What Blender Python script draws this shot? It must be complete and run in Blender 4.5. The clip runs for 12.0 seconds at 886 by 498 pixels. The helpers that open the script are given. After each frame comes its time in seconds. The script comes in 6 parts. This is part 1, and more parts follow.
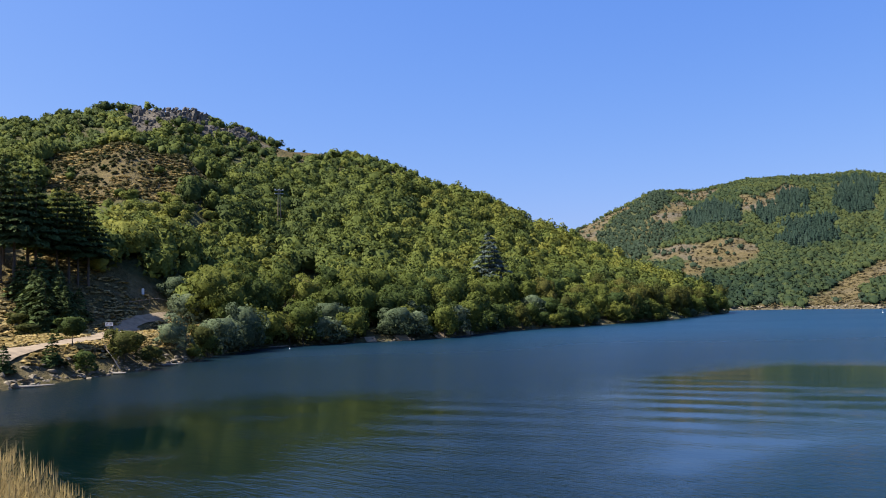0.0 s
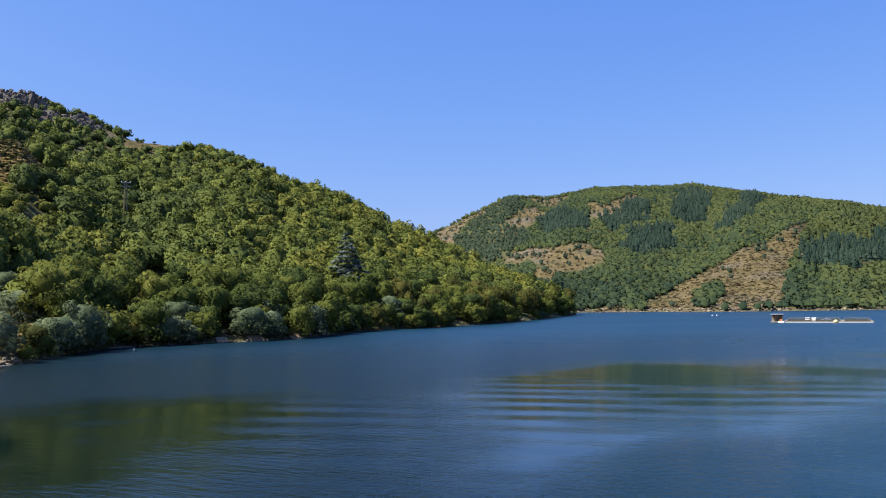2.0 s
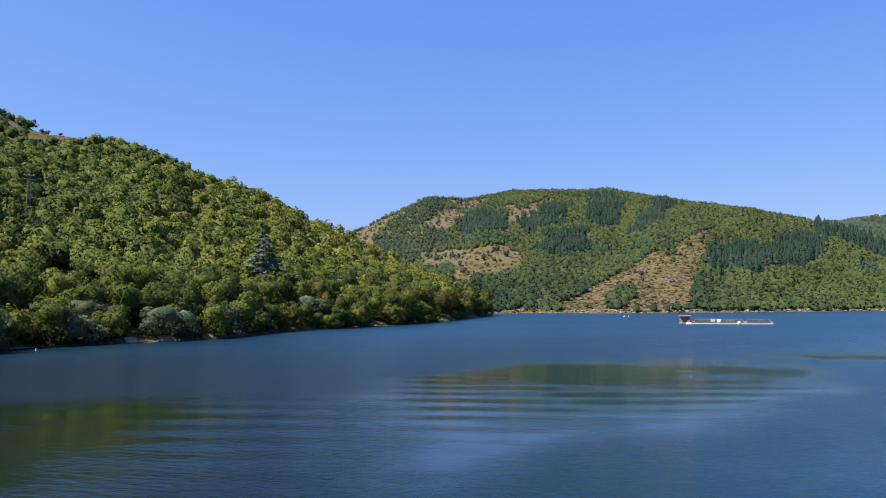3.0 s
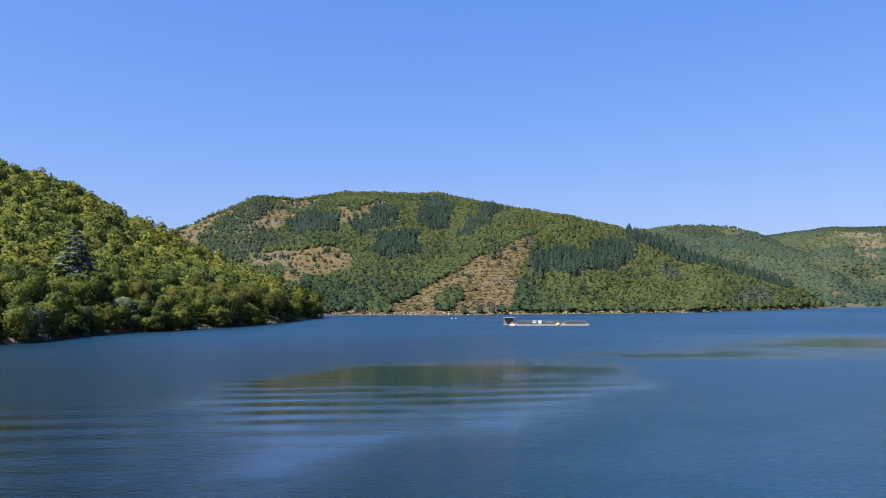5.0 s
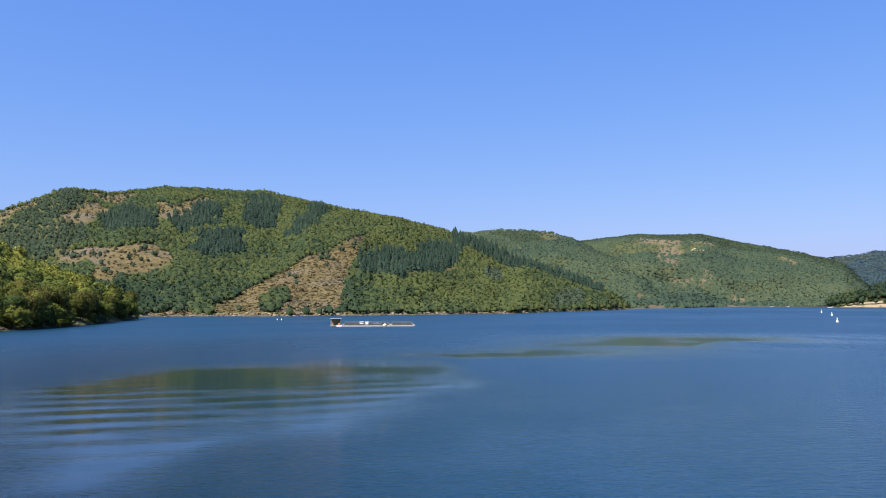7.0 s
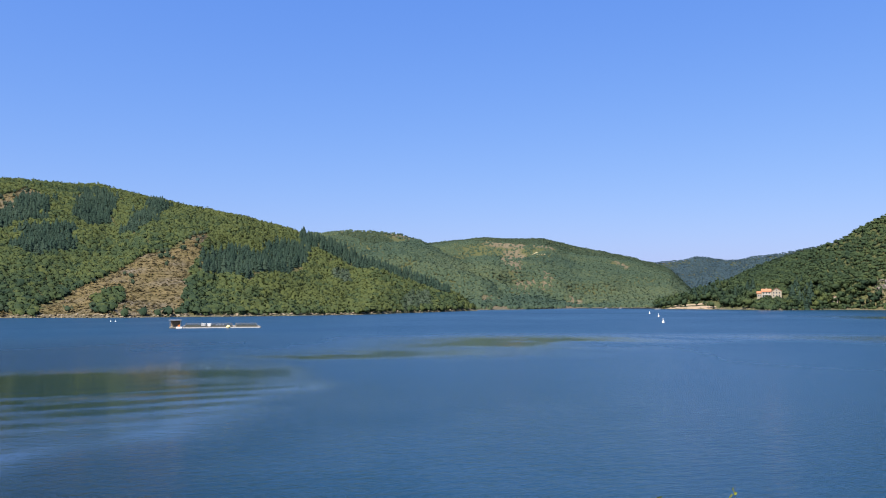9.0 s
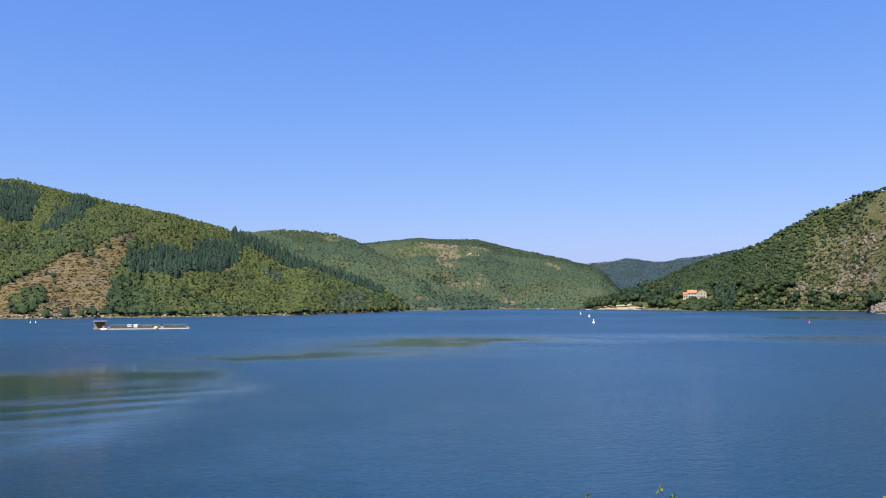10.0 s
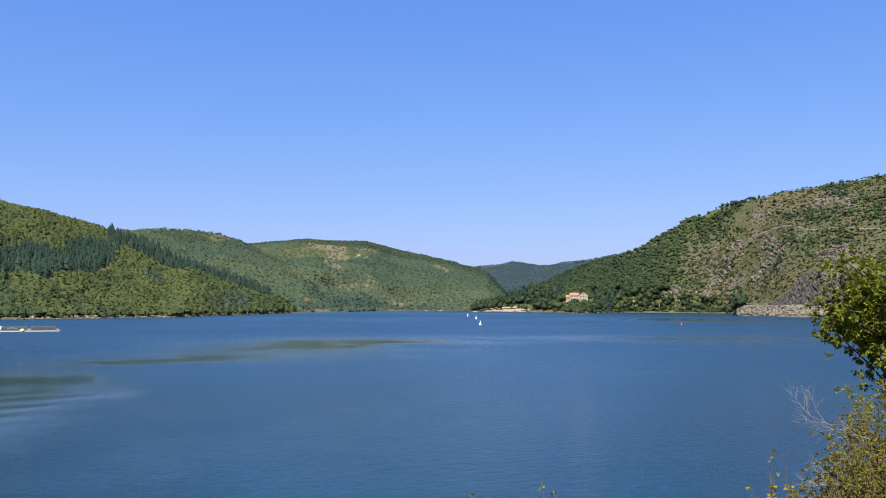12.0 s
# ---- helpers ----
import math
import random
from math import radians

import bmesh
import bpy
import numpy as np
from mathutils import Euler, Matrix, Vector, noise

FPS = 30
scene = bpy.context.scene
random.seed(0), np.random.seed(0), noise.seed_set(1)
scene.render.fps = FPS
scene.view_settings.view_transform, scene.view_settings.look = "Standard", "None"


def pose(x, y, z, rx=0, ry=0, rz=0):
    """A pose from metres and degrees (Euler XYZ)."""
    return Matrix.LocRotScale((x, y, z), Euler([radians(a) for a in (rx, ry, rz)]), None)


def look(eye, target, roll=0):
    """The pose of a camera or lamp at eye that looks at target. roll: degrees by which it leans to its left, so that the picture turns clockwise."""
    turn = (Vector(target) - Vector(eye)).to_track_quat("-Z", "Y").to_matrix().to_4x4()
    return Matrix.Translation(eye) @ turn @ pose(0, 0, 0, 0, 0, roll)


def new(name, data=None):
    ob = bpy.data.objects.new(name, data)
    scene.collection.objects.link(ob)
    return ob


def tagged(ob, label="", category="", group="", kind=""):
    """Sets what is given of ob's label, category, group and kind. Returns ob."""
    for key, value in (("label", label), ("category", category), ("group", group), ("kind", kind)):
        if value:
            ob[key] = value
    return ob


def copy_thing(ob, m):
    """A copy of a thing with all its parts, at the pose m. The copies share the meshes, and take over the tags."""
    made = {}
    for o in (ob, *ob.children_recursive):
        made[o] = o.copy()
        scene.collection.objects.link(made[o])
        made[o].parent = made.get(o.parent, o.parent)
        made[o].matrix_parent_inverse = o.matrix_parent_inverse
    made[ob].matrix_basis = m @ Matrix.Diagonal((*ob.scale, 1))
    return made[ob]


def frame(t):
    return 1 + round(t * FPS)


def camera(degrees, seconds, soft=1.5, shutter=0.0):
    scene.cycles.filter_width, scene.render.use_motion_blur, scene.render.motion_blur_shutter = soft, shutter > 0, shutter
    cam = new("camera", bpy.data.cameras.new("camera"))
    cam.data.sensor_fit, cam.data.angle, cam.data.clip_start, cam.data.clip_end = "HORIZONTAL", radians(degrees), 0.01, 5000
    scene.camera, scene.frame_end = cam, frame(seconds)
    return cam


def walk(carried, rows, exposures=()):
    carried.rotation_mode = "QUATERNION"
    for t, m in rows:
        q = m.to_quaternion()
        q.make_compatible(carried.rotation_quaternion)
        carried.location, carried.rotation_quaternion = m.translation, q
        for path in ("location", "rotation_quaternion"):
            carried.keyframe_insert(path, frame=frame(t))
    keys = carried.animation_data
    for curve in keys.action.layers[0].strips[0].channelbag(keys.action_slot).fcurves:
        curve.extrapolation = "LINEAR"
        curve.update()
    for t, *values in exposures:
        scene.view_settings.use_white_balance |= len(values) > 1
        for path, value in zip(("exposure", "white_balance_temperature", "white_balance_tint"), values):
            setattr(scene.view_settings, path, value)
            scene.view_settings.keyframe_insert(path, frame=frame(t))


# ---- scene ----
cam = camera(58.0, 12.0, soft=1.0)
EYE = (0.0, 0.0, 10.0)  # ten metres over the lake, on its bank

# seconds, yaw, pitch, roll in degrees: one slow pan to the right
PAN = [
    (0.0, -0.00, 3.70, -1.39),
    (0.5, -2.19, 3.67, -1.31),
    (1.0, -4.71, 3.63, -1.14),
    (1.5, -7.39, 3.59, -0.99),
    (2.0, -10.16, 3.55, -0.82),
    (2.5, -13.01, 3.54, -0.71),
    (3.0, -15.96, 3.52, -0.47),
    (5.0, -28.04, 3.58, -0.28),
    (5.5, -31.22, 3.56, -0.38),
    (6.0, -34.31, 3.58, -0.30),
    (6.5, -37.34, 3.61, -0.19),
    (7.0, -40.33, 3.61, -0.10),
    (7.5, -43.20, 3.62, 0.05),
    (9.5, -53.56, 3.72, 0.07),
    (10.0, -55.85, 3.75, 0.12),
    (10.5, -57.99, 3.78, 0.18),
    (11.0, -60.00, 3.80, 0.24),
    (11.5, -61.92, 3.86, 0.24),
    (12.0, -63.81, 3.91, 0.28),
]


def aim(yaw, pitch, roll):
    a, e = radians(yaw), radians(pitch)
    way = Vector((-math.sin(a) * math.cos(e), math.cos(a) * math.cos(e), math.sin(e)))
    return look(EYE, Vector(EYE) + way * 100, roll)


walk(cam, [(t, aim(yaw, pitch, roll)) for t, yaw, pitch, roll in PAN])
scene.view_settings.exposure = 0.96

# ---- world and sun ----
SUN_AZ, SUN_EL = -95.0, 55.0  # degrees right of the y axis, and above the horizon
world = bpy.data.worlds.new("sky")
scene.world = world
world.use_nodes = True
nt = world.node_tree
sky = nt.nodes.new("ShaderNodeTexSky")
sky.sky_type, sky.sun_disc = "NISHITA", False
sky.sun_elevation, sky.sun_rotation = radians(SUN_EL), radians(SUN_AZ)
sky.altitude, sky.air_density, sky.dust_density, sky.ozone_density = 600, 1.0, 2.0, 4.5
# the deep, even blue of a dry summer sky: a scale and a contrast for each colour
split, join = nt.nodes.new("ShaderNodeSeparateColor"), nt.nodes.new("ShaderNodeCombineColor")
nt.links.new(sky.outputs[0], split.inputs[0])
for channel, (scale_, power_) in enumerate(((0.630, 1.02), (1.015, 0.70), (3.06, 0.285))):
    bend, gain = nt.nodes.new("ShaderNodeMath"), nt.nodes.new("ShaderNodeMath")
    bend.operation, gain.operation = "POWER", "MULTIPLY"
    bend.inputs[1].default_value, gain.inputs[1].default_value = power_, scale_
    nt.links.new(split.outputs[channel], bend.inputs[0])
    nt.links.new(bend.outputs[0], gain.inputs[0])
    nt.links.new(gain.outputs[0], join.inputs[channel])
nt.links.new(join.outputs[0], nt.nodes["Background"].inputs[0])
nt.nodes["Background"].inputs[1].default_value = 0.1
sun_data = bpy.data.lights.new("sun", "SUN")
sun_data.energy, sun_data.angle, sun_data.color = 5.0, radians(0.53), (1.0, 0.955, 0.87)
sun = new("sun", sun_data)
sa, se = radians(SUN_AZ), radians(SUN_EL)
SUN_WAY = Vector((math.sin(sa) * math.cos(se), math.cos(sa) * math.cos(se), math.sin(se)))
sun.matrix_world = look(SUN_WAY * 500, (0, 0, 0))


# ---- materials ----
def shader(name):
    m = bpy.data.materials.new(name)
    m.use_nodes = True
    return m, m.node_tree, m.node_tree.nodes["Principled BSDF"]


def node(t, kind, **inputs):
    n = t.nodes.new(kind)
    for key, value in inputs.items():
        if isinstance(value, bpy.types.NodeSocket):
            t.links.new(value, n.inputs[key])
        else:
            n.inputs[key].default_value = value
    return n


def ramp(t, fac, *stops):
    n = t.nodes.new("ShaderNodeValToRGB")
    while len(n.color_ramp.elements) < len(stops):
        n.color_ramp.elements.new(0.5)
    for e, (p, c) in zip(n.color_ramp.elements, stops):
        e.position, e.color = p, (*c, 1)
    t.links.new(fac, n.inputs[0])
    return n.outputs[0]


def mixed(t, fac, a, b, mode="MIX"):
    n = t.nodes.new("ShaderNodeMix")
    n.data_type, n.blend_type = "RGBA", mode
    for s, v in ((n.inputs["Factor"], fac), (n.inputs["A"], a), (n.inputs["B"], b)):
        if isinstance(v, bpy.types.NodeSocket):
            t.links.new(v, s)
        else:
            s.default_value = v if isinstance(v, (int, float)) else (*v, 1)
    return n.outputs["Result"]


def grain(t, scale, detail=4.0, rough=0.6, stretch=None, turn=0.0):
    co = node(t, "ShaderNodeNewGeometry").outputs["Position"]
    if stretch:
        mp = node(t, "ShaderNodeMapping", Vector=co, Scale=tuple(1 / k for k in stretch), Rotation=(0, 0, radians(turn)))
        mp.vector_type = "TEXTURE"
        co = mp.outputs[0]
    return node(t, "ShaderNodeTexNoise", Vector=co, Scale=scale, Detail=detail, Roughness=rough).outputs["Fac"]


def attr(t, name):
    n = t.nodes.new("ShaderNodeAttribute")
    n.attribute_name = name
    return n.outputs["Fac"]


def bumped(t, b, height, strength, distance):
    n = node(t, "ShaderNodeBump", Height=height, Strength=strength, Distance=distance)
    t.links.new(n.outputs[0], b.inputs["Normal"])


def leaf_material(name, dark, mid, light, by="tint", through_light=0.34, rough=0.7, gaps=0.0, even=False, fleck=2.5):
    """Foliage: hue by tree, a little by leaf, and light shining through."""
    m, t, b = shader(name)
    geo = t.nodes.new("ShaderNodeNewGeometry")
    tree = attr(t, "tint") if by == "tint" else t.nodes.new("ShaderNodeObjectInfo").outputs["Random"]
    col = ramp(t, tree, (0.0, dark), (0.5, mid), (1.0, light))
    leafy = ramp(t, geo.outputs["Random Per Island"], (0.0, (0.93, 0.94, 0.92) if even else (0.76, 0.79, 0.75)), (1.0, (1.07, 1.06, 1.04) if even else (1.22, 1.18, 1.12)))
    col = mixed(t, 1.0, col, leafy, "MULTIPLY")
    col = mixed(t, 0.45 if even else 0.5, col, ramp(t, grain(t, fleck, 3.0, 0.7), (0.36, (0.42, 0.45, 0.45)), (0.50, (0.95, 0.95, 0.95)), (0.66, (1.55, 1.5, 1.3))), "MULTIPLY")
    t.links.new(col, b.inputs["Base Color"])
    b.inputs["Roughness"].default_value = rough
    b.inputs["Specular IOR Level"].default_value = 0.04
    tr = node(t, "ShaderNodeBsdfTranslucent", Color=col)
    mix = t.nodes.new("ShaderNodeMixShader")
    mix.inputs[0].default_value = through_light
    t.links.new(b.outputs[0], mix.inputs[1])
    t.links.new(tr.outputs[0], mix.inputs[2])
    out = mix.outputs[0]
    if gaps:  # a tuft is no solid sheet: sky shows between its sprays
        holes = ramp(t, grain(t, gaps, 2.0, 0.6), (0.39, (1, 1, 1)), (0.43, (0, 0, 0)))
        clear = t.nodes.new("ShaderNodeBsdfTransparent")
        cut = t.nodes.new("ShaderNodeMixShader")
        t.links.new(holes, cut.inputs[0])
        t.links.new(out, cut.inputs[1])
        t.links.new(clear.outputs[0], cut.inputs[2])
        out = cut.outputs[0]
    t.links.new(out, t.nodes["Material Output"].inputs[0])
    return m


LEAF_WOOD = leaf_material("broadleaf_foliage", (0.060, 0.082, 0.028), (0.122, 0.146, 0.036), (0.190, 0.190, 0.042), through_light=0.22)
LEAF_FAR = leaf_material("far_broadleaf_foliage", (0.026, 0.044, 0.027), (0.045, 0.066, 0.031), (0.076, 0.092, 0.033), through_light=0.25, even=True, fleck=0.9)
# bluer than the nearer leaves: some of the haze is mixed into the colour
LEAF_DIST = leaf_material("hazed_distant_foliage", (0.038, 0.064, 0.050), (0.060, 0.088, 0.057), (0.092, 0.112, 0.060), through_light=0.3, even=True, fleck=0.35)
# blue haze over the last ridge is painted into this leaf colour
LEAF_RIDGE = leaf_material("haze_tinted_ridge_foliage", (0.048, 0.082, 0.108), (0.056, 0.092, 0.115), (0.066, 0.100, 0.118), through_light=0.4, even=True, fleck=0.15)
LEAF_HEATH = leaf_material("dry_heath", (0.095, 0.080, 0.048), (0.140, 0.115, 0.066), (0.205, 0.168, 0.092))
LEAF_MOOR = leaf_material("broom_and_heath", (0.062, 0.076, 0.034), (0.094, 0.096, 0.044), (0.145, 0.122, 0.056))
LEAF_PINE = leaf_material("pine_foliage", (0.032, 0.048, 0.030), (0.044, 0.063, 0.038), (0.066, 0.086, 0.060), through_light=0.2, even=True, fleck=1.0)
LEAF_FIR = leaf_material("conifer_foliage", (0.025, 0.045, 0.034), (0.032, 0.054, 0.040), (0.042, 0.065, 0.047), through_light=0.25, even=True, fleck=1.3)


def ground_material():
    """Dry grass, bare earth and heather where the land is open, leaf litter under the trees, grey rock."""
    m, t, b = shader("hill_ground")
    big, mid, small, fine = grain(t, 0.02), grain(t, 0.09, 6.0, 0.7), grain(t, 0.5, 6.0, 0.7), grain(t, 3.0, 5.0)
    dry = ramp(t, mid, (0.32, (0.078, 0.070, 0.030)), (0.46, (0.120, 0.098, 0.047)), (0.58, (0.155, 0.126, 0.070)), (0.72, (0.105, 0.088, 0.053)))
    dry = mixed(t, 0.8, dry, ramp(t, small, (0.32, (0.52, 0.52, 0.46)), (0.68, (1.38, 1.30, 1.18))), "MULTIPLY")
    dry = mixed(t, 0.5, dry, ramp(t, big, (0.35, (0.75, 0.72, 0.62)), (0.65, (1.2, 1.15, 1.0))), "MULTIPLY")
    under = ramp(t, small, (0.3, (0.042, 0.052, 0.020)), (0.7, (0.095, 0.098, 0.042)))
    col = mixed(t, attr(t, "dry"), under, dry)
    rock = ramp(t, small, (0.3, (0.06, 0.055, 0.048)), (0.5, (0.14, 0.122, 0.10)), (0.72, (0.235, 0.205, 0.165)))
    rock = mixed(t, 0.7, rock, ramp(t, fine, (0.3, (0.5, 0.5, 0.5)), (0.7, (1.3, 1.3, 1.3))), "MULTIPLY")
    col = mixed(t, attr(t, "rock"), col, rock)
    t.links.new(col, b.inputs["Base Color"])
    b.inputs["Roughness"].default_value = 0.95
    b.inputs["Specular IOR Level"].default_value = 0.1
    n1 = node(t, "ShaderNodeBump", Height=mid, Strength=0.9, Distance=4.0)
    n2 = node(t, "ShaderNodeBump", Height=small, Strength=0.9, Distance=1.2, Normal=n1.outputs[0])
    n3 = node(t, "ShaderNodeBump", Height=fine, Strength=0.6, Distance=0.15, Normal=n2.outputs[0])
    t.links.new(n3.outputs[0], b.inputs["Normal"])
    return m


GROUND = ground_material()


def plain(name, color, rough=0.7, vary=0.25, scale=3.0, bump=0.2, metal=0.0, dist=0.02):
    """A surface of one colour, mottled at two scales."""
    m, t, b = shader(name)
    lo, hi = [tuple(min(1.0, c * k) for c in color) for k in (1 - vary, 1 + vary)]
    col = ramp(t, grain(t, scale), (0.3, lo), (0.7, hi))
    col = mixed(t, 0.4, col, ramp(t, grain(t, scale * 9), (0.3, (0.75, 0.75, 0.75)), (0.7, (1.2, 1.2, 1.2))), "MULTIPLY")
    t.links.new(col, b.inputs["Base Color"])
    b.inputs["Roughness"].default_value, b.inputs["Metallic"].default_value = rough, metal
    bumped(t, b, grain(t, scale * 6), bump, dist)
    return m


ROCK = plain("grey_schist", (0.122, 0.104, 0.082), 0.95, 0.7, 0.5, 0.9, dist=0.4)
# the cliff's rock, set darker than the schist of the outcrops
DARK_ROCK = plain("cliff_schist", (0.066, 0.058, 0.050), 0.95, 0.85, 0.35, 0.9, dist=0.4)
BANK_ROCK = plain("road_bank_stone", (0.150, 0.128, 0.098), 0.9, 0.6, 0.6, 0.9, dist=0.3)
SHORE_ROCK = plain("shore_stone", (0.21, 0.168, 0.108), 0.9, 0.5, 1.2, 0.8, dist=0.2)
BARK = plain("bark", (0.085, 0.066, 0.048), 0.95, 0.4, 4.0, 0.8)
DEADWOOD = plain("bleached_wood", (0.24, 0.21, 0.175), 0.85, 0.3, 6.0, 0.5)
EARTH = plain("trodden_earth", (0.27, 0.20, 0.125), 0.95, 0.3, 0.8, 0.6, dist=0.05)
LAWN = plain("mown_lawn", (0.10, 0.14, 0.035), 0.95, 0.25, 0.4, 0.4)
STRAW = plain("mown_hay", (0.30, 0.25, 0.135), 0.95, 0.2, 0.1, 0.3)
GRAVEL = plain("grey_gravel", (0.115, 0.10, 0.075), 0.95, 0.3, 0.8, 0.5, dist=0.05)
ASPHALT = plain("asphalt", (0.09, 0.085, 0.08), 0.9, 0.2, 1.0, 0.3)
WHITE = plain("white_paint", (0.78, 0.77, 0.74), 0.5, 0.06, 2.0, 0.05)
GREY_METAL = plain("galvanised_steel", (0.42, 0.43, 0.44), 0.45, 0.15, 4.0, 0.1, 0.8)
DARK_STEEL = plain("dull_steel", (0.16, 0.16, 0.15), 0.6, 0.2, 4.0, 0.1, 0.3)
DARK_NET = plain("dark_netting", (0.075, 0.08, 0.07), 0.9, 0.3, 3.0, 0.5)
DECK = plain("weathered_decking", (0.20, 0.18, 0.15), 0.85, 0.3, 2.0, 0.4)
RED_PAINT = plain("red_paint", (0.55, 0.06, 0.025), 0.5, 0.1, 2.0, 0.05)
ORANGE = plain("orange_plastic", (0.62, 0.17, 0.03), 0.5, 0.1, 2.0, 0.05)
PALE = plain("weathered_white_plastic", (0.42, 0.42, 0.40), 0.6, 0.15, 1.5, 0.1)
YELLOW = plain("pale_yellow_plastic", (0.75, 0.62, 0.28), 0.5, 0.08, 2.0, 0.05)
RENDER_WALL = plain("cream_render", (0.34, 0.285, 0.21), 0.9, 0.1, 0.6, 0.2)
TILE = plain("terracotta_tiles", (0.38, 0.155, 0.075), 0.85, 0.3, 1.5, 0.6, dist=0.1)
WOOD = plain("weathered_wood", (0.24, 0.18, 0.12), 0.85, 0.3, 3.0, 0.4)
GLASS_DARK = plain("dark_window_glass", (0.02, 0.025, 0.03), 0.08, 0.1, 1.0, 0.0)
LEAF_TREE = leaf_material("shore_tree_leaves", (0.054, 0.080, 0.026), (0.100, 0.124, 0.030), (0.145, 0.158, 0.036), by="object", gaps=3.6)
LEAF_SILVER = leaf_material("silver_willow_leaves", (0.092, 0.122, 0.068), (0.122, 0.155, 0.088), (0.150, 0.180, 0.108), by="object", gaps=3.6)
LEAF_OLIVE = leaf_material("olive_tree_leaves", (0.062, 0.070, 0.021), (0.094, 0.096, 0.026), (0.126, 0.118, 0.034), by="object", gaps=3.6)
LEAF_DARKFIR = leaf_material("dark_fir_needles", (0.046, 0.066, 0.022), (0.062, 0.088, 0.028), (0.082, 0.108, 0.038), by="object", through_light=0.1, gaps=3.0)
LEAF_SPRUCE = leaf_material("blue_spruce_needles", (0.085, 0.115, 0.105), (0.105, 0.135, 0.120), (0.120, 0.150, 0.132), by="object", through_light=0.1, gaps=3.0)
LEAF_NEAR = leaf_material("glossy_near_leaves", (0.150, 0.172, 0.024), (0.165, 0.182, 0.026), (0.180, 0.192, 0.028), by="object", through_light=0.32, rough=0.45, fleck=14.0)
LEAF_BROOM = leaf_material("dry_shrub_leaves", (0.150, 0.135, 0.030), (0.170, 0.145, 0.034), (0.19, 0.155, 0.04), by="object", fleck=14.0)
LEAF_YELLOW = leaf_material("yellowing_leaves", (0.27, 0.23, 0.035), (0.33, 0.25, 0.035), (0.38, 0.25, 0.035), by="object", through_light=0.4, fleck=14.0)
GRASS_DRY = leaf_material("dry_grass", (0.34, 0.25, 0.10), (0.46, 0.35, 0.16), (0.56, 0.44, 0.22), through_light=0.3, fleck=14.0)


def water_material():
    """Wind-ruffled water, with calmer lanes that mirror the hills, and the long low waves of a passed boat."""
    m, t, b = shader("lake_water")
    deep = attr(t, "deep")  # darker green by the near bank, bluer beyond: hill and sky reflections painted in
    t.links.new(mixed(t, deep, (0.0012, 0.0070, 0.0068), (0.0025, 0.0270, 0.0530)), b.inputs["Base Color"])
    b.inputs["IOR"].default_value = 1.40
    calm = attr(t, "calm")
    t.links.new(attr(t, "ruffle"), b.inputs["Roughness"])
    ripple = grain(t, 4.6, 3.0, 0.6, (0.36, 1.0, 1.0), -40)
    chop = grain(t, 1.5, 2.0, 0.5, (0.36, 1.0, 1.0), -36)
    wind = node(t, "ShaderNodeMapRange", Value=calm)
    wind.inputs["To Min"].default_value, wind.inputs["To Max"].default_value = 0.74, 0.048
    co = node(t, "ShaderNodeNewGeometry").outputs["Position"]
    turn = node(t, "ShaderNodeMapping", Vector=co, Rotation=(0, 0, radians(22)))
    wake = node(t, "ShaderNodeTexWave", Vector=turn.outputs[0], Scale=0.055, Distortion=4.2, Detail=3.0)
    wake.wave_type, wake.bands_direction = "BANDS", "Y"
    wake.inputs["Detail Scale"].default_value = 0.35
    n0 = node(t, "ShaderNodeBump", Height=grain(t, 9.0, 2.0, 0.5, (0.4, 1.0, 1.0), -44), Strength=wind.outputs[0], Distance=0.012)
    n1 = node(t, "ShaderNodeBump", Height=ripple, Strength=wind.outputs[0], Distance=0.11, Normal=n0.outputs[0])
    n2 = node(t, "ShaderNodeBump", Height=chop, Strength=wind.outputs[0], Distance=0.19, Normal=n1.outputs[0])
    n3 = node(t, "ShaderNodeBump", Height=wake.outputs["Fac"], Strength=attr(t, "wake"), Distance=0.085, Normal=n2.outputs[0])
    t.links.new(n3.outputs[0], b.inputs["Normal"])
    return m


WATER = water_material()


# ---- mesh helpers ----
def mesh_of(name, verts, faces, material, smooth=False, normals=None, **floats):
    """A mesh from arrays; floats are point attributes, normals soften the shading of leaf tufts."""
    verts, faces = np.asarray(verts, dtype=np.float32), np.asarray(faces, dtype=np.int32)
    me = bpy.data.meshes.new(name)
    k = faces.shape[1]
    me.vertices.add(len(verts))
    me.vertices.foreach_set("co", verts.ravel())
    me.loops.add(faces.size)
    me.loops.foreach_set("vertex_index", faces.ravel())
    me.polygons.add(len(faces))
    me.polygons.foreach_set("loop_start", np.arange(0, faces.size, k, dtype=np.int32))
    me.polygons.foreach_set("use_smooth", np.full(len(faces), smooth))
    for key, values in floats.items():
        me.attributes.new(key, "FLOAT", "POINT").data.foreach_set("value", np.asarray(values, dtype=np.float32))
    me.update(calc_edges=True)
    if normals is not None:
        me.attributes.new("custom_normal", "FLOAT_VECTOR", "POINT").data.foreach_set(
            "vector", np.asarray(normals, dtype=np.float32).ravel())
    me.materials.append(material)
    return me


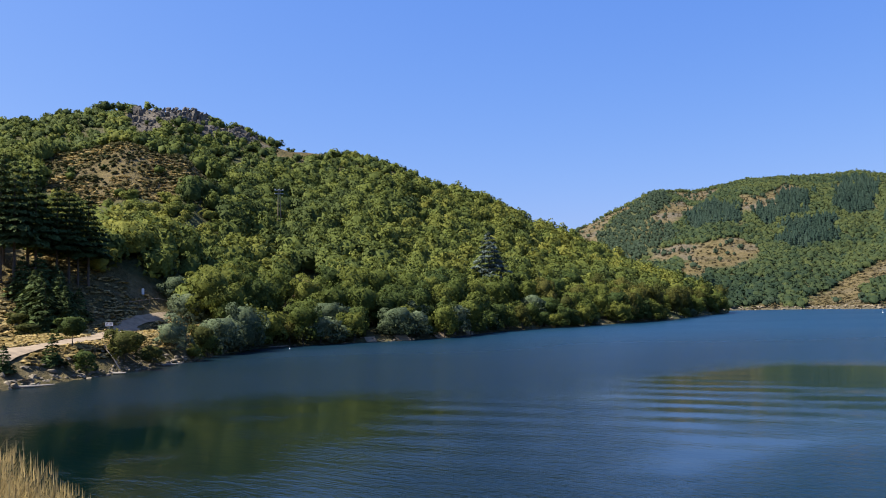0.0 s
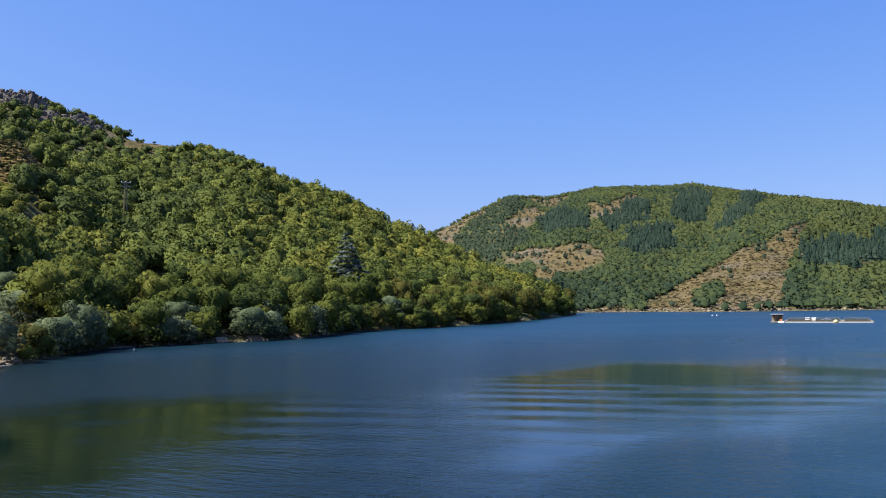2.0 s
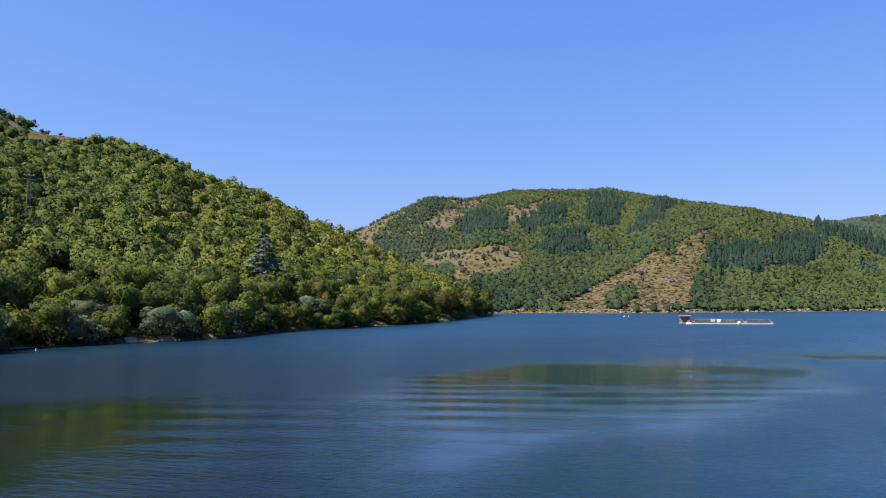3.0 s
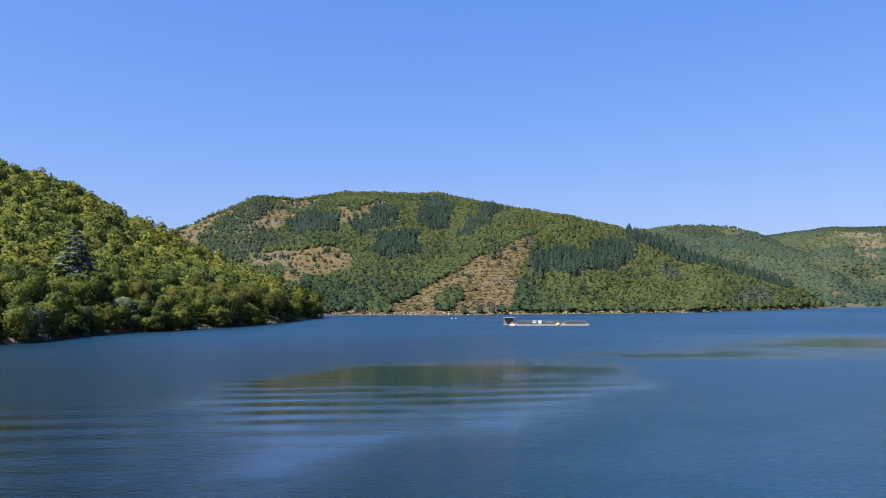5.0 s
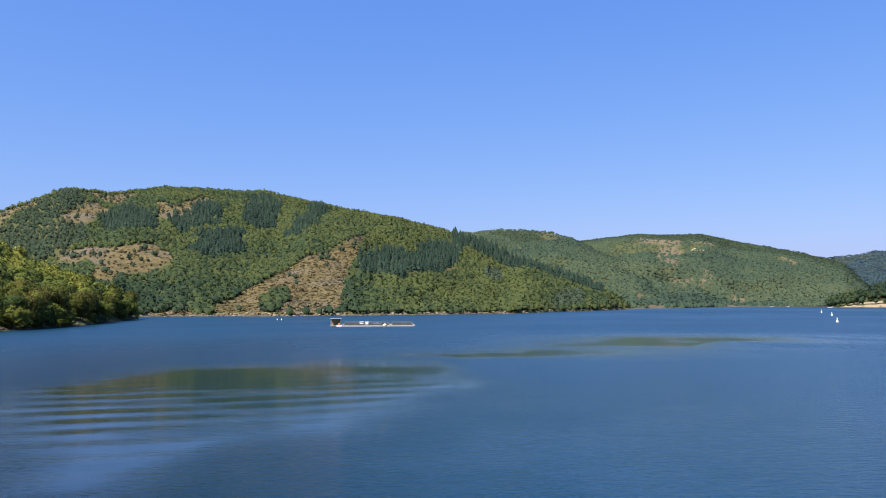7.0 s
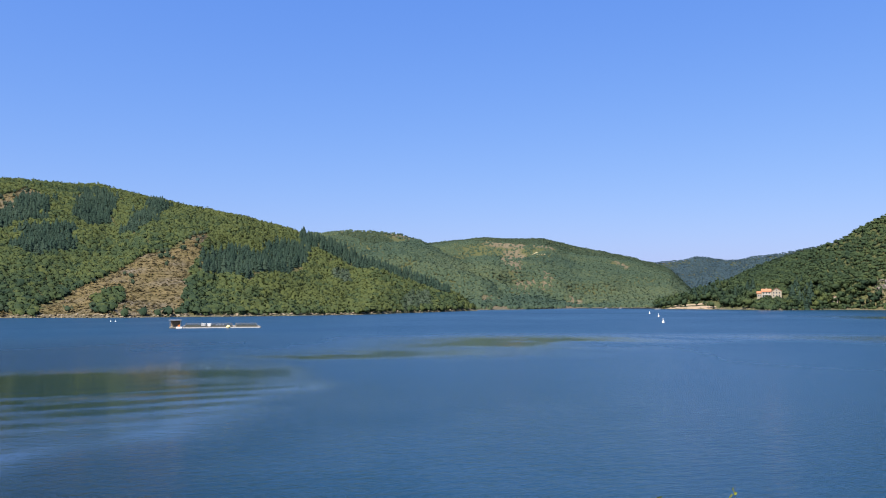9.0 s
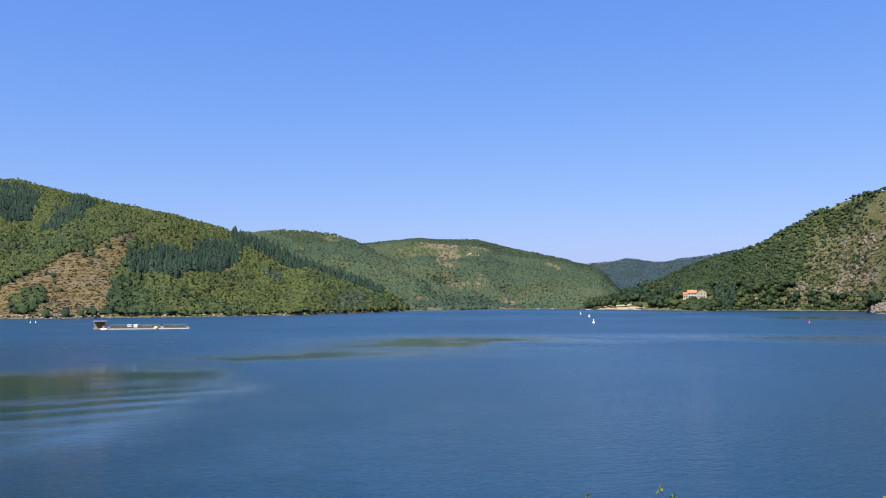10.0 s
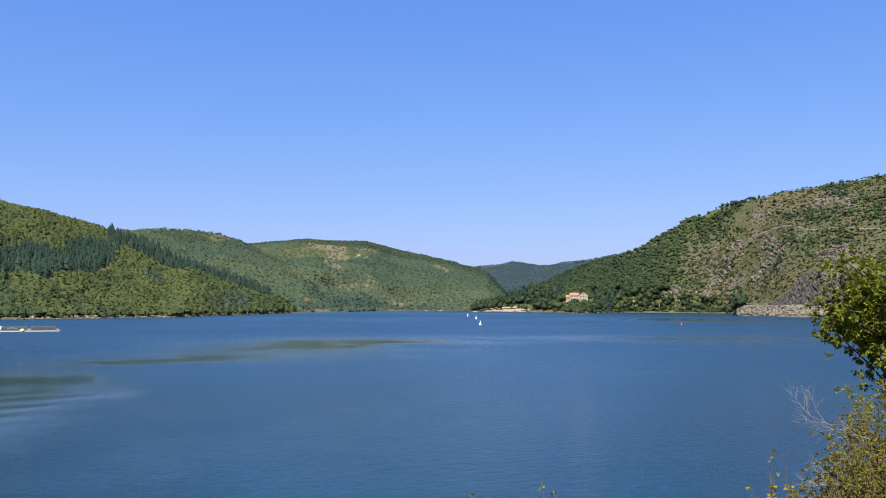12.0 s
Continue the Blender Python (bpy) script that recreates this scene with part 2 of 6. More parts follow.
# ---- the shape of the land ----
def lattice(x, y, seed):
    """Smooth value noise, -1 to 1."""
    xi, yi = np.floor(x).astype(np.int64), np.floor(y).astype(np.int64)
    xf, yf = x - xi, y - yi
    u, v = xf * xf * (3 - 2 * xf), yf * yf * (3 - 2 * yf)

    def at(i, j):
        h = (i * 374761393 + j * 668265263 + seed * 1442695041) & 0x7FFFFFFF
        h = ((h ^ (h >> 13)) * 1274126177) & 0x7FFFFFFF
        return ((h ^ (h >> 16)) & 0xFFFF) / 32767.5 - 1
    a, b = at(xi, yi), at(xi + 1, yi)
    c, d = at(xi, yi + 1), at(xi + 1, yi + 1)
    return (a + (b - a) * u) * (1 - v) + (c + (d - c) * u) * v


def rough(x, y, size, octaves, seed):
    s, amp, tot = 0, 1.0, 0.0
    for o in range(octaves):
        s = s + amp * lattice(x / size * 2 ** o, y / size * 2 ** o, seed + o * 17)
        tot += amp
        amp *= 0.5
    return s / tot


# Each hill: bearing in degrees right of the y axis, distance of its shore, distance of its crest,
# angle of the crest seen from the bank, in degrees; and the height of what grows on the crest.
HILLS = {
    "near": (6, [(-80, 40, 330, 7.0), (-50, 90, 420, 11.0), (-29, 116, 440, 12.3), (-25.5, 124, 452, 13.15),
                 (-22.2, 134, 458, 13.6), (-19.5, 145, 462, 13.75), (-17.8, 153, 464, 13.75), (-16.6, 164, 464, 13.25), (-14, 186, 462, 12.85),
                 (-12.2, 193, 460, 12.3), (-10.7, 198, 458, 11.9), (-8.7, 200, 456, 11.45), (-6.5, 203, 452, 11.0), (-3.5, 206, 448, 10.0),
                 (0, 217, 442, 8.5), (4.5, 256, 440, 6.65), (9, 278, 440, 4.55), (12.4, 304, 440, 2.9),
                 (16.2, 347, 438, 1.3), (18.6, 418, 445, 0.45), (20, 455, 465, -1.3), (24, 470, 480, -4)]),
    "across": (7, [(0, 640, 1150, 1), (5, 600, 1150, 3), (8.9, 560, 1200, 4.7), (12.3, 530, 1200, 6.4),
                   (14.8, 512, 1180, 7.5), (17.5, 506, 1180, 7.4), (21, 512, 1200, 7.85), (25.4, 506, 1200, 7.65),
                   (27.8, 492, 1180, 7.8), (33, 503, 1120, 6.74), (36, 512, 1080, 6.2), (39.6, 526, 1040, 5.4),
                   (42.3, 545, 1000, 4.7), (45.7, 572, 920, 3.1), (49, 655, 880, 2.0), (51.6, 730, 840, 1.0),
                   (53, 790, 815, 0.2), (56, 830, 850, -2)]),
    "behind": (6, [(30, 1300, 1900, 3.0), (36, 1200, 1900, 4.9), (42.6, 1100, 1900, 4.9), (43.7, 1050, 1900, 5.1),
                   (46, 1000, 1900, 5.05), (48.1, 950, 1850, 4.9), (49.7, 900, 1800, 4.3), (52, 830, 1700, 3.2),
                   (56, 890, 1500, 1.6), (60, 1060, 1400, 0.3), (64, 1200, 1300, -2)]),
    "valley_end": (6, [(40, 1500, 2400, 2.0), (46, 1200, 2400, 3.6), (50.2, 950, 2400, 4.24), (54.2, 860, 2400, 4.6),
                       (58.3, 990, 2400, 4.58), (60.7, 1090, 2400, 3.85), (62.5, 1110, 2350, 3.6), (64.6, 1140, 2300, 3.15), (66.9, 1180, 2200, 2.4),
                       (68.5, 1210, 2100, 0.8), (69.7, 1240, 2000, 0.1), (71, 1280, 1900, -1.5), (76, 1400, 1900, -3), (84, 1500, 1900, -4)]),
    "far_ridge": (0, [(55, 2700, 3600, 1.5), (62, 2700, 3600, 2.3), (67.7, 2700, 3600, 2.75), (68.8, 2700, 3600, 3.0),
                      (71.1, 2600, 3600, 2.65), (72.2, 2600, 3600, 2.9), (73.6, 2600, 3600, 3.1), (76, 2600, 3600, 3.5),
                      (82, 2600, 3600, 3.6), (95, 2600, 3600, 3.0), (120, 2600, 3600, 3.0)]),
    "craggy": (3, [(64, 1010, 1030, -2.5), (66.1, 1010, 1070, -0.15), (68.5, 1000, 1100, 0.5), (70.9, 985, 1130, 1.4), (73.3, 930, 1150, 2.6),
                   (74.9, 960, 1150, 3.2), (76.8, 1020, 1160, 3.9), (78.7, 1035, 1160, 4.8), (81.4, 1030, 1160, 6.2),
                   (83, 1010, 1150, 6.8), (84, 985, 1135, 7.1), (87.5, 860, 1085, 7.75), (90.2, 800, 1050, 8.1),
                   (93, 770, 1030, 8.4), (100, 640, 1000, 9.0), (115, 320, 900, 10.0), (135, 60, 600, 10.5), (160, 25, 400, 10),
                   (179, 20, 350, 9)]),
}
TABLES = {}
for hill, (grown, rows) in HILLS.items():
    rows = np.array(rows)
    fine = np.linspace(rows[0, 0], rows[-1, 0], 900)
    cols = [np.interp(fine, rows[:, 0], rows[:, i]) for i in (1, 2, 3)]
    soft = np.hanning(13) / np.hanning(13).sum()
    cols = [np.convolve(np.pad(c, 6, mode="edge"), soft, "valid") for c in cols]
    TABLES[hill] = (fine, cols[0], cols[1], 10 + cols[1] * np.tan(np.radians(cols[2])) - grown)


RELIEF = {"near": (7, 5.0, 101), "across": (16, 4.0, 111), "behind": (50, 4.5, 121), "valley_end": (95, 5.5, 131),
          "far_ridge": (120, 3.0, 141), "craggy": (12, 3.2, 151)}  # metres, degrees, seed


def hill_height(hill, az, r):
    fine, shore, crest, top = TABLES[hill]
    rs, rc, zc = (np.interp(az, fine, c) for c in (shore, crest, top))
    u = (r - rs) / np.maximum(rc - rs, 8)
    up = np.clip(u, 0, 1)
    rise = np.where(zc > 0, zc * (0.72 * up + 0.5 * up ** 2 - 0.22 * up ** 3), zc * np.abs(up))
    wave, span, seed = RELIEF[hill]  # spurs and gullies running down the slope
    folds = rough(az + 0.25 * span * lattice(r / 170, az / span, seed + 9), r / 400 * span, span, 3, seed)
    rise = rise + np.where((u > 0) & (u < 1), wave * 4 * up * (1 - up) * (np.minimum(folds - 0.2, 0) if wave > 40 else folds) * np.clip(zc / 60, 0, 1) * (np.clip((67 - az) / 9, 0, 1) if hill == "valley_end" else 1), 0)
    bank = np.minimum(np.where(az < -14, 2.2, 0.8), np.maximum(r - rs, 0) * 0.35) * np.clip(zc / 12, 0, 1)
    z = np.where(u < 0, -0.22 * (rs - r), rise + bank * (1 - up))
    z = np.where(u > 1, np.minimum(zc, zc * 1.0) - 0.30 * (r - rc), z)
    off = np.maximum(fine[0] - az, 0) + np.maximum(az - fine[-1], 0)
    return z - off * 20


def road_shore(az):
    """Distance of the rocky bank below the lakeside road."""
    return np.interp(az, [80, 83.4, 84.0, 87.5, 90.2, 93, 100, 115, 135], [1060, 960, 806, 760, 742, 735, 600, 290, 50])


def land(x, y):
    """Height of the ground at x, y."""
    x, y = np.asarray(x, dtype=float), np.asarray(y, dtype=float)
    r, az = np.hypot(x, y), np.degrees(np.arctan2(x, y))
    z = np.full(r.shape, -6.0)
    for hill in HILLS:
        z = np.maximum(z, hill_height(hill, az, r))
    # the open bank: an eroded edge, a level terrace with a path, then a steep slope
    fine, shore, crest, top = TABLES["near"]
    d = r - np.interp(az, fine, shore) + 1.5 * lattice(x / 9, y / 9, 45)
    open_bank = np.clip((-14.5 - az) / 3, 0, 1) * (az > -75) * (d > 0) * (d < 72)
    step = np.interp(d, [0, 3, 8, 13, 40, 72], [0, 1.2, 3.3, 4.2, 5.4, 0]) + np.clip((d - 40) / 32, 0, 1) * (z + 0 * d)
    z = z + (step - z) * open_bank
    # the road cut into the foot of the craggy hill: a rocky bank, a level road, a cliff above it
    d = r - road_shore(az) + 4 * lattice(x / 15, y / 15, 41)
    high = 1 + 0.22 * lattice(az / 1.3, az * 0, 43)
    cut = np.interp(d, [0, 9, 12, 21, 23, 34, 46, 80, 120, 200], [0, 8, 8.6, 8.6, 11, 34, 42, 46, 42, 12])
    cut = np.where(d > 21, 8.6 + (cut - 8.6) * high * np.clip((az - 85.6) / 3.4, 0.1, 1), cut)
    cut = np.where((d > 0) & (az < 112), cut * np.clip((az - 83.6) / 0.5, 0, 1) * np.clip((112 - az) / 10, 0, 1), -9)
    z = np.maximum(z, cut)
    z = z + 9 * np.exp(-(((x + 116) / 42) ** 2 + ((y - 300) / 26) ** 2))
    lumps = rough(x, y, 90, 4, 3) * np.clip(z / 60, 0, 1) * 6 + rough(x, y, 14, 3, 9) * np.clip(z / 6, 0, 1) * 0.9
    z = z + lumps
    # the bank on which one stands, dropping to the water in front, rising behind
    back = np.clip((np.abs((az + 155) % 360 - 180) - 95) / 40, 0, 1)
    rim = 3.0 + 1.2 * lattice(az / 14, az * 0, 5) + 2.5 * np.clip((-17 - az) / 7, 0, 1) * (az > -90)
    fall = np.maximum(r - rim, 0)
    bank = 8.35 - 0.10 * np.minimum(r, rim) - (0.62 + 0.1 * lattice(x / 3, y / 3, 8)) * fall * (1 - back) + 0.12 * fall * back
    bank = bank + 1.45 * np.exp(-(((az + 34.5) / 13) ** 2 + ((r - 6.3) / 2.4) ** 2))
    return np.maximum(z, np.maximum(bank, -6.0))


def inside(corners, x, y, wobble=10.0, size=45.0):
    """Which of the places lie in a patch of land, its edge made uneven."""
    x = x + wobble * rough(x, y, size, 3, 51)
    y = y + wobble * rough(x, y, size, 3, 57)
    hit = np.zeros(np.shape(x), dtype=bool)
    for (x0, y0), (x1, y1) in zip(corners, corners[1:] + corners[:1]):
        if y0 != y1:
            hit ^= ((y0 > y) != (y1 > y)) & (x < (x1 - x0) * (y - y0) / (y1 - y0) + x0)
    return hit


# bare and grassy patches among the woods, each by its corners
NEAR_CLEARING = [(-145, 282), (-144, 302), (-124, 305), (-103, 306), (-78, 322), (-82, 306), (-88, 268), (-106, 255), (-126, 257), (-140, 268)]
CRAGS = [[(-166, 414), (-150, 455), (-124, 452), (-122, 405), (-140, 372)], [(-127, 425), (-112, 455), (-99, 448), (-112, 405)]]
BARE_SPUR = [(-98, 444), (-88, 470), (-60, 462), (-70, 428), (-90, 415)]
SLOPE_CUT = [(-50, 250), (-40, 255), (-36, 230), (-43, 225)]
CLEARINGS = [[(236, 900), (280, 1003), (309, 1030), (307, 956), (290, 922), (248, 875)],
             [(321, 1121), (385, 1110), (370, 1073), (331, 997), (324, 1066)],
             [(359, 970), (370, 928), (460, 1051), (454, 1009), (372, 866), (342, 858), (330, 878)],
             [(196, 755), (217, 747), (239, 717), (278, 718), (254, 649), (232, 617), (206, 618), (185, 580), (183, 608), (200, 656), (188, 732)],
             [(198, 1180), (242, 1169), (271, 1147), (260, 1117), (239, 1137), (209, 1059), (189, 971), (184, 1012)],
             [(147, 424), (176, 485), (201, 493), (199, 470)],
             [(654, 803), (665, 776), (657, 752), (661, 786)]]
FELLED_SPUR = [(206, 465), (222, 493), (272, 541), (290, 558), (336, 598), (376, 623), (436, 663), (537, 757), (490, 706), (412, 606), (344, 517), (283, 435), (276, 426), (231, 437)]
SCRUB_PINES = [(186, 941), (208, 1038), (250, 1121), (299, 1127), (317, 1116), (279, 986), (249, 934), (250, 871), (225, 784), (189, 738), (177, 792)]
PLANTATIONS = [[(277, 897), (316, 961), (333, 922), (306, 813), (293, 786), (259, 805), (263, 847)],
               [(337, 861), (345, 847), (426, 963), (407, 880), (372, 805), (319, 784), (318, 805)],
               [(322, 752), (337, 770), (380, 775), (362, 733), (332, 676), (291, 646), (283, 661)],
               [(409, 830), (509, 1013), (530, 1012), (525, 951), (451, 827), (400, 782)],
               [(426, 762), (476, 821), (584, 957), (584, 920), (536, 860), (468, 777), (409, 707)],
               [(361, 532), (394, 576), (467, 643), (490, 647), (493, 627), (548, 684), (591, 712), (610, 707), (609, 684), (560, 633), (505, 586), (429, 542), (395, 513), (391, 539)]]
BLUE_PINES = [[(527, 561), (568, 604), (602, 616), (566, 570)], [(530, 477), (569, 502), (615, 515), (549, 457), (477, 427)]]
SPUR_BUSHES = [(230, 443), (255, 488), (281, 517), (288, 505), (275, 483), (236, 440)]
DARK_TOP = [(1309, 1376), (1345, 1325), (1369, 1301), (1345, 1234), (1369, 1170), (1811, 1512), (1206, 1134), (1273, 1334)]
FAR_BARE = [[(1346, 936), (1752, 1194), (1768, 1161), (1728, 1125), (1339, 876), (1202, 797), (1215, 823)],
            [(1076, 736), (1180, 782), (1225, 774), (1099, 702), (1041, 676)],
            [(1219, 762), (1311, 806), (1278, 771), (1161, 698), (1136, 698), (1150, 717)],
            [(947, 563), (1193, 678), (1133, 626), (967, 528), (905, 529)],
            [(1841, 1334), (1827, 1187), (1752, 1126), (1768, 1161), (1784, 1280)],
            [(1806, 1149), (1830, 1095), (1784, 1062), (1748, 1105)],
            [(1903, 986), (1762, 848), (1694, 813), (1759, 879)],
            [(921, 676), (989, 683), (753, 517), (706, 510)],
            [(1284, 1397), (1305, 1375), (1301, 1370), (1288, 1396)],
            [(1364, 1281), (1365, 1173), (1330, 1205), (1349, 1244)]]
BANK_PATH = np.array([(-61.0, 104.0), (-61.2, 111.2), (-62.1, 121.2), (-63.2, 134.4), (-63.6, 146.3), (-64.6, 158.0), (-65.8, 170.0)])
HALF_BARE = [(1622, 1283), (1760, 1330), (1860, 1230), (1800, 1150), (1679, 1133)]
CRAG_WOOD = [(1022, 392), (1060, 373), (1101, 313), (1120, 278), (1140, 212), (1144, 160), (1133, 126), (1099, 72), (1108, 95), (1113, 130), (1116, 174), (1098, 186), (1079, 178), (1066, 190), (1052, 202), (1015, 213), (928, 257), (947, 363)]
CRAG_CLUMPS = [[(1101, 160), (1112, 144), (1093, 111), (1078, 104), (1081, 118)],
               [(1059, 65), (1040, 47), (1017, 15), (984, -18), (972, -17), (992, 15), (1010, 29), (1047, 60)],
               [(1078, 169), (1089, 150), (1072, 120), (1055, 119), (1067, 148)],
               [(1038, 183), (1048, 165), (1027, 130), (1010, 126), (1022, 169)],
               [(1006, 65), (1010, 48), (983, 38), (968, 38)],
               [(1030, 79), (1003, 65), (995, 67), (1018, 79)],
               [(974, 1), (961, -17), (923, -16), (935, -3)],
               [(1061, 14), (1046, -10), (1041, -20), (1011, -19), (1034, 5)],
               [(1071, 182), (1066, 150), (1051, 151), (1053, 177)]]
OUTCROPS = [[(1053, 155), (1080, 158), (1095, 142), (1083, 116), (1046, 79), (983, 51), (952, 52), (985, 82), (1028, 117)],
            [(1040, 150), (1060, 147), (1060, 128), (1018, 100), (1003, 98), (1032, 136)],
            [(1054, 102), (1025, 74), (976, 47), (940, 37), (957, 65), (1005, 88)],
            [(1041, 19), (1029, 0), (1007, -19), (982, -18), (1013, 15), (1033, 44)],
            [(1045, 197), (1059, 195), (1057, 166), (1042, 153)],
            [(940, 28), (952, 15), (923, -16), (807, -13), (923, 15)],
            [(1098, 89), (1076, 66), (1058, 60), (1077, 82)]]


def polar(bearings, reach):
    a, r = np.meshgrid(np.radians(bearings), reach, indexing="ij")
    return r * np.sin(a), r * np.cos(a)


bearings = np.concatenate([np.arange(-180, -45, 3.0), np.arange(-45, 104, 0.38), np.arange(105, 180.1, 3.0)])
reach = np.concatenate([np.linspace(0, 40, 41), np.geomspace(42, 110, 20), np.linspace(113, 210, 46), np.linspace(215, 620, 72),
                        np.linspace(627, 720, 14), np.linspace(726, 900, 44), np.linspace(908, 1300, 44), np.geomspace(1330, 3700, 84), np.array([3900.0, 4200, 4600])])
gx, gy = polar(bearings, reach)
gz = land(gx, gy)
gaz, gr = np.degrees(np.arctan2(gx, gy)), np.hypot(gx, gy)
na, nr = gx.shape
ids = np.arange(na * nr).reshape(na, nr)
quads = np.stack([ids[:-1, :-1], ids[1:, :-1], ids[1:, 1:], ids[:-1, 1:]], -1).reshape(-1, 4)
dry = np.clip(0.25 + 1.2 * rough(gx, gy, 60, 3, 21), 0, 0.6)
for patch in [NEAR_CLEARING, BARE_SPUR, SLOPE_CUT, FELLED_SPUR, *CRAGS, *CLEARINGS, *FAR_BARE]:
    dry = np.where(inside(patch, gx, gy), 1.0, dry)
dry = np.where((gaz < -15.5) & (gr < 205), 0.9, dry)
dry = np.where((gr > 830) & (gaz > 36) & (gaz < 72), np.where(dry == 1.0, 1.0, 0.06), dry)
crag_side = (gaz > 65) & (gr > 500) & (gr < 1300) & ~inside(CRAG_WOOD, gx, gy, 12)
dry = np.where(crag_side & (gaz > 78), np.clip(0.20 + 1.2 * rough(gx, gy, 40, 4, 23), 0.0, 0.6), dry)
dry = np.where(inside(CRAG_WOOD, gx, gy, 12) | ((gaz > 65) & (gaz < 77) & (gr > 900) & (gr < 1300)), 0.04, dry)
dry = np.where(gr < 60, 0.9, dry)
dry = np.where(gr > 2450, 0.03 + 0.25 * (rough(gx, gy, 300, 3, 27) > 0.3), dry)
rock = np.zeros(gx.shape)
for patch in CRAGS:
    rock = np.where(inside(patch, gx, gy, 20), 0.8, rock)
for patch, stone in [(FELLED_SPUR, 0.08)] + [(p, 0.22) for p in CLEARINGS]:
    rock = np.where(inside(patch, gx, gy), np.clip(stone + 0.9 * rough(gx, gy, 25, 3, 29), 0, 0.8), rock)
stony = np.clip(0.35 + 1.5 * rough(gx, gy, 18, 4, 25), 0, 0.8)
for patch in FAR_BARE:
    rock = np.where(inside(patch, gx, gy), 0.45, rock)
for patch in OUTCROPS:
    rock = np.where(inside(patch, gx, gy, 20), np.clip(stony, 0, 0.8), rock)
rock = np.where(crag_side & (gaz > 80), np.maximum(rock, 0.3 * stony), rock)
dz = np.hypot(np.gradient(gz, axis=1) / np.maximum(np.gradient(gr, axis=1), 0.1), 0)
rock = np.where((gaz > 83) & (gr > 700) & (gr < 900) & (dz > 0.8), 1.0, rock)
rock = np.where((gz < 1.6) & (gr > 60), np.maximum(rock, np.where(gr < 480, 0.12, 0.5)), rock)
ground = new("ground", mesh_of("ground", np.stack([gx, gy, gz], -1).reshape(-1, 3), quads[:, ::-1], GROUND, True,
                               dry=dry.ravel(), rock=rock.ravel()))
tagged(ground, "dry grassy and wooded hills round a lake", "ground", kind="structure")

# ---- the lake ----
wx, wy = polar(np.concatenate([np.arange(-180, -44, 4.0), np.arange(-44, 104, 0.7), np.arange(104, 181, 4.0)]),
               np.concatenate([[0.0], np.geomspace(6, 1300, 170), np.array([1800.0, 2600, 4600])]))
waz, wr = np.degrees(np.arctan2(wx, wy)), np.hypot(wx, wy)


streak = rough(waz, np.log(wr + 1) * 55, 9, 4, 61)
thread = rough(waz * 1.3, np.log(wr + 1) * 150, 9, 3, 66)


def smooth(v):
    v = np.clip(v, 0, 1)
    return v * v * (3 - 2 * v)


def lane(bearing, distance, wide, deep):
    """A thin calm streak on the water, about that many degrees and metres across."""
    q = ((waz - bearing + 2 * streak) / wide) ** 2 + ((wr * (1 + 0.03 * streak) - distance - 0.6 * (waz - bearing)) / deep) ** 2
    return np.exp(-q) * np.clip(0.9 + 1.5 * thread, 0, 1)


# sheltered, dark water under the near hill, a calm patch farther out and long streaks; wind beyond
patchy = rough(wx, wy * 1.6, 26, 3, 63)
ragged = 1 + 0.07 * streak + 0.05 * patchy
edge = np.interp(waz, [-40, -20, -8, 4], [76, 84, 92, 88])
lee = smooth((12 - waz + 9 * patchy + 6 * streak) / 18) * smooth((edge * ragged - wr) / (0.34 * edge) + 0.5)
far_edge = np.interp(waz, [8, 14, 19, 26, 33, 40, 43], [96, 108, 119, 127, 131, 130, 112])
near_edge = np.interp(waz, [8, 14, 20, 25, 33, 38, 43], [42, 44, 50, 56, 63, 74, 86])
patch = smooth((far_edge * ragged - wr) / (0.16 * far_edge) + 0.5) * smooth((wr - near_edge * (1 + 0.2 * patchy + 0.1 * streak)) / (0.34 * near_edge) + 0.62)
patch = patch * smooth((waz - 3 + 6 * patchy) / 12) * smooth((44.5 - waz + 3 * streak) / 4)
slick = np.interp(waz, [-4, 1, 8, 16, 26, 36, 52, 66, 80], [0, 0.50, 0.42, 0.06, 0.08, 0.34, 0.42, 0.30, 0.1]) * smooth((wr - 36) / 8) * smooth((104 - wr) / 30) * np.clip(0.9 + patchy + streak, 0.3, 1.2)
calm = np.maximum(np.maximum((0.88 + 0.25 * patchy + 0.15 * thread) * lee, patch), slick) * np.clip(1.05 + 0.45 * thread, 0, 1)
threads = 1.2 * lane(46, 148, 11, 15) + 1.2 * lane(57, 205, 10, 34) + 0.5 * lane(51, 178, 10, 12) + 0.7 * lane(79, 245, 11, 24) + 0.8 * lane(80, 560, 6, 60)
calm = np.clip(np.maximum(calm, threads), 0, 1)
gust = rough(wx, wy * 2.0, 130, 4, 67)
ruffle = (0.13 + 0.20 * np.clip((wr - 45) / 160, 0, 1)) * (1 + 0.35 * gust) * (1 - 0.90 * calm) + 0.012
wake = np.maximum(smooth((waz + 9) / 10) * smooth((12 - waz) / 8) * smooth((wr - 38) / 10) * smooth((96 - wr) / 30),
                  smooth((waz - 8) / 6) * np.interp(waz, [18, 30, 44], [0.44, 0.26, 0.12]) * smooth((wr - 44) / 10) * smooth((118 - wr) / 36))
wake = wake * np.clip(0.7 + 1.2 * rough(wx, wy, 18, 3, 69), 0.1, 1)
na, nr = wx.shape
ids = np.arange(na * nr).reshape(na, nr)
wq = np.stack([ids[:-1, :-1], ids[1:, :-1], ids[1:, 1:], ids[:-1, 1:]], -1).reshape(-1, 4)
